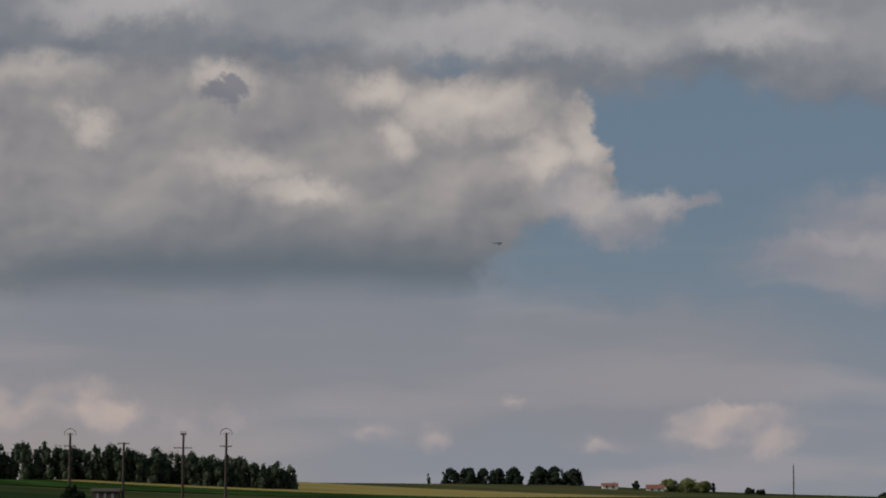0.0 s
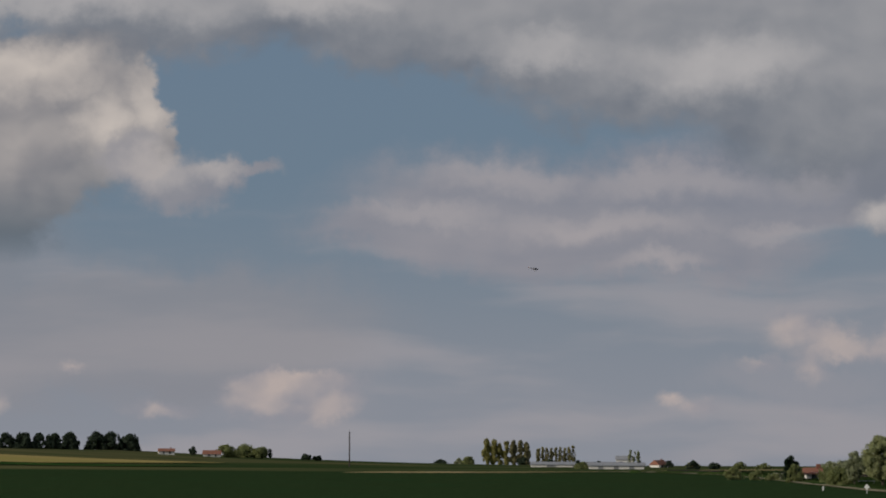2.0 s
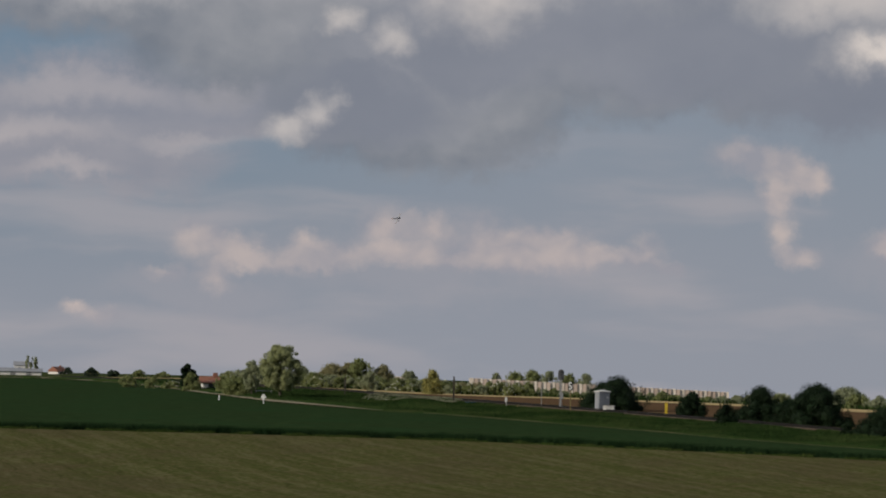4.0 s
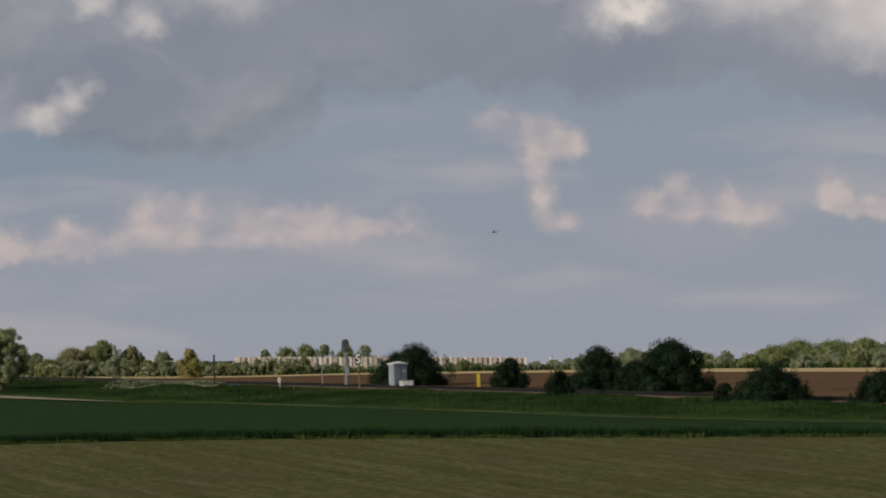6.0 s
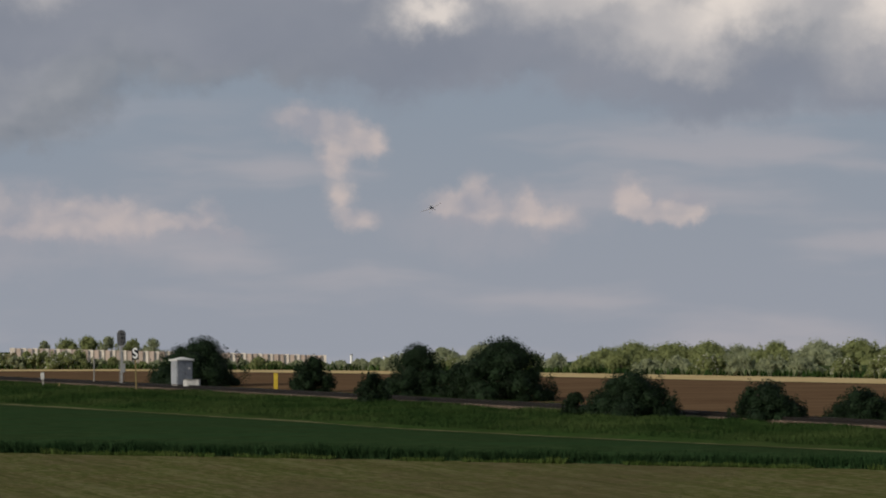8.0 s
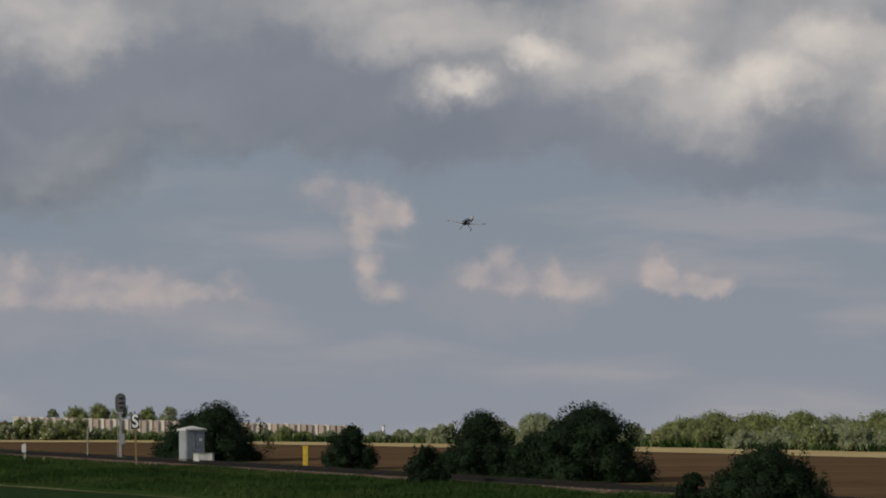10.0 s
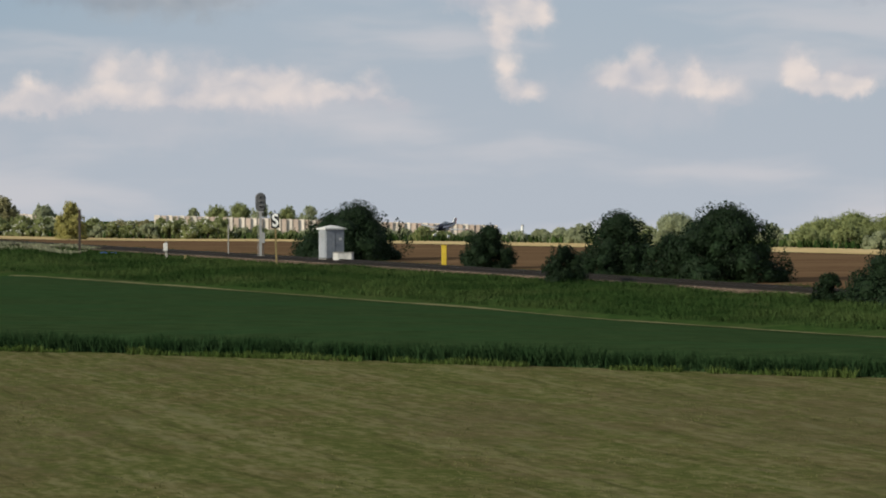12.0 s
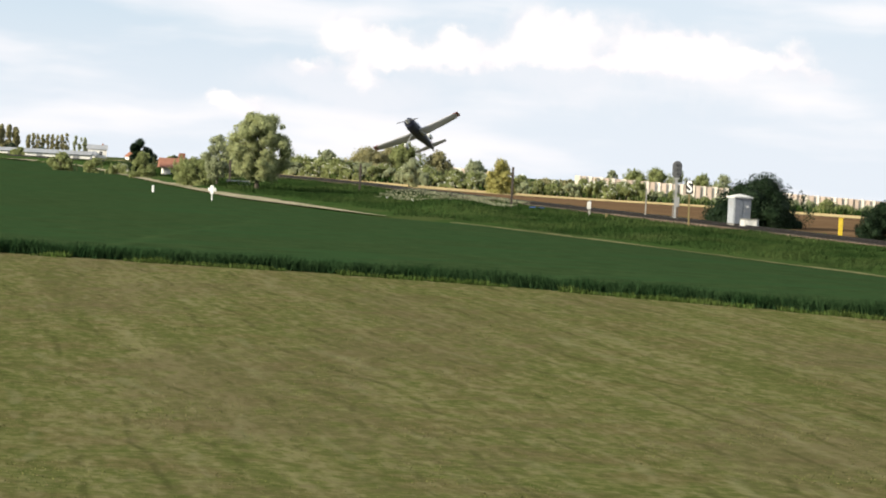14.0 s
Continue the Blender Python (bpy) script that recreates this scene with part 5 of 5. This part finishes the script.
for i, (x, y, h, w, lf) in enumerate([(-196, 925, 2.6, 3, LEAF_FAR), (-190, 928, 2.4, 3.4, LEAF_FAR), (-168, 935, 2.4, 4, LEAF_FAR), (-160, 935, 1.8, 5, LEAF_MID), (-124, 690, 2.4, 3.6, LEAF_FAR), (-118, 690, 1.8, 4.6, LEAF_FAR), (-112, 690, 2.0, 3.6, LEAF_MID), (-150, 680, 1.6, 5, LEAF_MID), (-105, 680, 1.6, 4.4, LEAF_MID), (-98, 680, 2.2, 4, LEAF_FAR), (-90, 690, 1.7, 5, LEAF_GREY)]):
    tree("field_bush", x, y, h, w, lf, "dark bush on the far skyline" if lf is LEAF_FAR else "green bush on the far skyline", 440 + i, "bush", 0.0, 20, 800, 0.4, "bush", "bushes on the skyline")


# ---- the model airplane ----
SILVER = leaf("silver_wing_film", (0.38, 0.38, 0.39), (0.47, 0.47, 0.48), var=0.0, through_light=0.3)
NAVY = material("dark_blue_film", (0.012, 0.014, 0.028), (0.025, 0.028, 0.045), scale=3, rough=0.45, bump=0.03, spec=0.2)
TIP = material("dark_red_film", (0.14, 0.045, 0.04), (0.19, 0.06, 0.05), scale=3, rough=0.4, bump=0.03)
RED = material("red_film", (0.35, 0.04, 0.025), (0.45, 0.06, 0.035), scale=3, rough=0.35, bump=0.03)
CANOPY = material("smoked_canopy", (0.12, 0.14, 0.16), (0.18, 0.20, 0.22), scale=3, rough=0.08, bump=0.0, spec=0.7)
LILAC = material("pale_fuselage_film", (0.48, 0.47, 0.55), (0.58, 0.57, 0.64), scale=3, rough=0.35, bump=0.03)


def wing_half(sign, root, tip, span, x0, z0, dihedral, thick):
    """A tapered wing panel with a rounded section, from root to tip (leading edge, chord)."""
    secs = []
    for i in range(9):
        f = i / 8
        le, ch = root[0] + (tip[0] - root[0]) * f, root[1] + (tip[1] - root[1]) * f
        if i == 8:
            le, ch = le - ch * 0.12, ch * 0.72
        th = thick * ch * (1.0 if i < 8 else 0.4)
        ring = []
        for j in range(14):
            a = 2 * math.pi * j / 14
            c = (1 - math.cos(a)) / 2
            ring.append((sign * (x0 + span * f), le - ch * c, z0 + dihedral * f + th * math.sin(a) * (1 - 0.72 * c) * 1.2))
        secs.append(ring)
    return loft(secs)


def airplane():
    ob = thing("model_airplane", pose(0, 0, 0), "low-wing radio-controlled model airplane with silver wings and white wheel fairings", "model airplane")
    secs = []
    for y, w, h, z in [(0.80, 0.075, 0.075, 0.0), (0.76, 0.13, 0.13, 0.0), (0.60, 0.15, 0.155, 0.0), (0.35, 0.15, 0.165, 0.005), (0.0, 0.145, 0.16, 0.01), (-0.4, 0.11, 0.125, 0.025), (-0.8, 0.065, 0.085, 0.045), (-1.12, 0.025, 0.05, 0.06)]:
        secs.append([(w * math.cos(a) * (1 if abs(math.cos(a)) < 0.9 else 0.96), y, z + h * math.sin(a)) for a in [2 * math.pi * i / 18 for i in range(18)]])
    part("fuselage", loft(secs), NAVY, ob, "dark blue fuselage", smooth=True)
    for s in (-1, 1):
        bm = bmesh.new()
        rings = [[bm.verts.new((s * (w + 0.004), y, z + dz)) for dz in (-0.035 * k_, 0.035 * k_)] for y, w, z, k_ in [(0.55, 0.150, 0.03, 1), (0.3, 0.150, 0.03, 1), (0.0, 0.146, 0.03, 1.1), (-0.4, 0.112, 0.04, 1.2), (-0.8, 0.067, 0.055, 1.0), (-1.1, 0.03, 0.065, 0.6)]]
        for r0, r1 in zip(rings, rings[1:]):
            bm.faces.new((r0[0], r1[0], r1[1], r0[1]))
        st = part("stripe", bm, LILAC, ob, "pale side stripe")
        so = st.modifiers.new("thick", "SOLIDIFY")
        so.thickness = 0.008
        so.offset = 0
        w_ = part("wing", wing_half(s, (0.36, 0.42), (0.27, 0.25), 1.10, 0.10, -0.09, 0.10, 0.11), SILVER, ob, "silver tapered wing", smooth=True)
        part("wing_tip", box(s * 1.14, 0.155, 0.004, 0.16, 0.245, 0.022, bevel=0.009), TIP, w_, "dark red wing tip")
        part("aileron", box(s * 0.82, 0.015, -0.03, 0.58, 0.055, 0.014, bevel=0.005, turn=pose(0, 0, 0, 0, -5.2 * s, 3.2 * s)), SILVER, w_)
        part("tailplane", wing_half(s, (-0.86, 0.24), (-0.92, 0.14), 0.42, 0.02, 0.07, 0.0, 0.06), SILVER, ob, smooth=True)
        part("gear_leg", tube((s * 0.12, 0.30, -0.12), (s * 0.33, 0.34, -0.36), 0.016, n=8), GALV, ob)
        bm = bmesh.new()
        bmesh.ops.create_uvsphere(bm, u_segments=14, v_segments=9, radius=1, matrix=Matrix.Translation((s * 0.34, 0.31, -0.38)) @ Matrix.Diagonal((0.05, 0.15, 0.062, 1)))
        pant = part("wheel_fairing", bm, WHITE, ob, "white teardrop wheel fairing", smooth=True)
        part("wheel", tube((s * 0.34 - 0.022, 0.33, -0.42), (s * 0.34 + 0.022, 0.33, -0.42), 0.062, n=16), BLACK, pant)
    secs = []
    for y, w, h in [(0.34, 0.03, 0.015), (0.26, 0.09, 0.075), (0.1, 0.115, 0.125), (-0.1, 0.105, 0.12), (-0.3, 0.07, 0.07), (-0.42, 0.03, 0.012)]:
        secs.append([(w * math.cos(a), y, 0.115 + h * math.sin(a)) for a in [math.pi * i / 12 for i in range(13)]])
    part("canopy", loft(secs), CANOPY, ob, "smoky clear canopy", smooth=True)
    bm = bmesh.new()
    for sx in (-0.012, 0.012):
        bm.faces.new([bm.verts.new((sx, y, z)) for y, z in [(-0.80, 0.10), (-0.95, 0.26), (-1.03, 0.31), (-1.10, 0.31), (-1.12, 0.08)]])
    bmesh.ops.bridge_loops(bm, edges=bm.edges[:])
    part("fin", bm, WHITE, ob, "white fin")
    part("rudder", box(0, -1.17, 0.19, 0.02, 0.12, 0.25, bevel=0.008), RED, ob, "red rudder")
    part("cowl_ring", tube((0, 0.79, 0), (0, 0.82, 0), 0.085, 0.07, 18), BLACK, ob)
    bm = bmesh.new()
    bmesh.ops.create_cone(bm, cap_ends=True, segments=16, radius1=0.062, radius2=0.008, depth=0.13, matrix=Matrix.Translation((0, 0.885, 0)) @ Matrix.Rotation(radians(-90), 4, "X"))
    part("spinner", bm, SILVER, ob)
    prop = new("propeller")
    prop.parent = ob
    prop.location = (0, 0.86, 0)
    for s in (-1, 1):
        part("blade", box(0, 0, s * 0.15, 0.024, 0.010, 0.28, bevel=0.003, turn=pose(0, 0, 0, 0, 0, 18 * s)), BLACK, prop)
    part("tail_wheel", tube((-0.012, -1.08, -0.01), (0.012, -1.08, -0.01), 0.035, n=12), BLACK, ob)
    return ob, prop


plane, propeller = airplane()


def motions():
    walk(plane, [
        (0, pose(-229.48, 509.34, 55.09, -0.5, 15.5, -75.7)),
        (0.5, pose(-206.59, 516.66, 53.87, -1.1, 15.5, -77.2)),
        (1, pose(-182.19, 523.78, 51.28, 2.7, 15.9, -78.7)),
        (1.5, pose(-159.27, 531.62, 46.33, -6.5, 14.4, -82.9)),
        (2, pose(-136.41, 546.57, 43.57, -6.1, 14.1, -87.0)),
        (2.5, pose(-111.25, 548.58, 41.02, 0.4, 14.8, -90.8)),
        (3, pose(-85.09, 544.04, 37.77, -3.5, 20.4, -102.2)),
        (3.5, pose(-59.83, 527.08, 35.01, -4.1, 26.7, -117.0)),
        (4, pose(-39.07, 518.72, 33.91, 8.6, 51.7, -121.9)),
        (6.5, pose(25.51, 384.44, 18.11, -1.8, 3.8, -179.6)),
        (7, pose(29.22, 356.83, 17.76, -3.4, 32.6, -179.7)),
        (9.5, pose(23.47, 249.45, 18.01, -6.5, -3.2, 160.3)),
        (10, pose(17.55, 205.85, 14.57, -7.3, -6.7, 159.9)),
        (10.5, pose(15.38, 198.72, 12.38, -9.1, -0.4, 159.1)),
        (11, pose(12.13, 185.24, 8.56, -13.8, -3.5, 159.3)),
        (11.5, pose(8.72, 171.30, 4.64, -6.3, -9.4, 156.5)),
        (12, pose(5.57, 150.0, 2.19, -4.1, -5.8, 154.4)),
        (12.5, pose(2.64, 131.0, 0.61, 0.4, 38.0, 134.5)),
        (13, pose(-2.21, 104.84, -0.62, -5.8, -10.7, 150.5)),
        (13.5, pose(-6.91, 92.70, -1.45, 24.4, -9.4, 151.1)),
        (14, pose(-8.03, 67.10, 3.56, 23.6, 25.2, 172.8)),
    ])
    spin = [(i * 0.1, pose(0, 0.86, 0, 0, 70.0 * i, 0)) for i in range(141)]
    walk(propeller, spin)


motions()
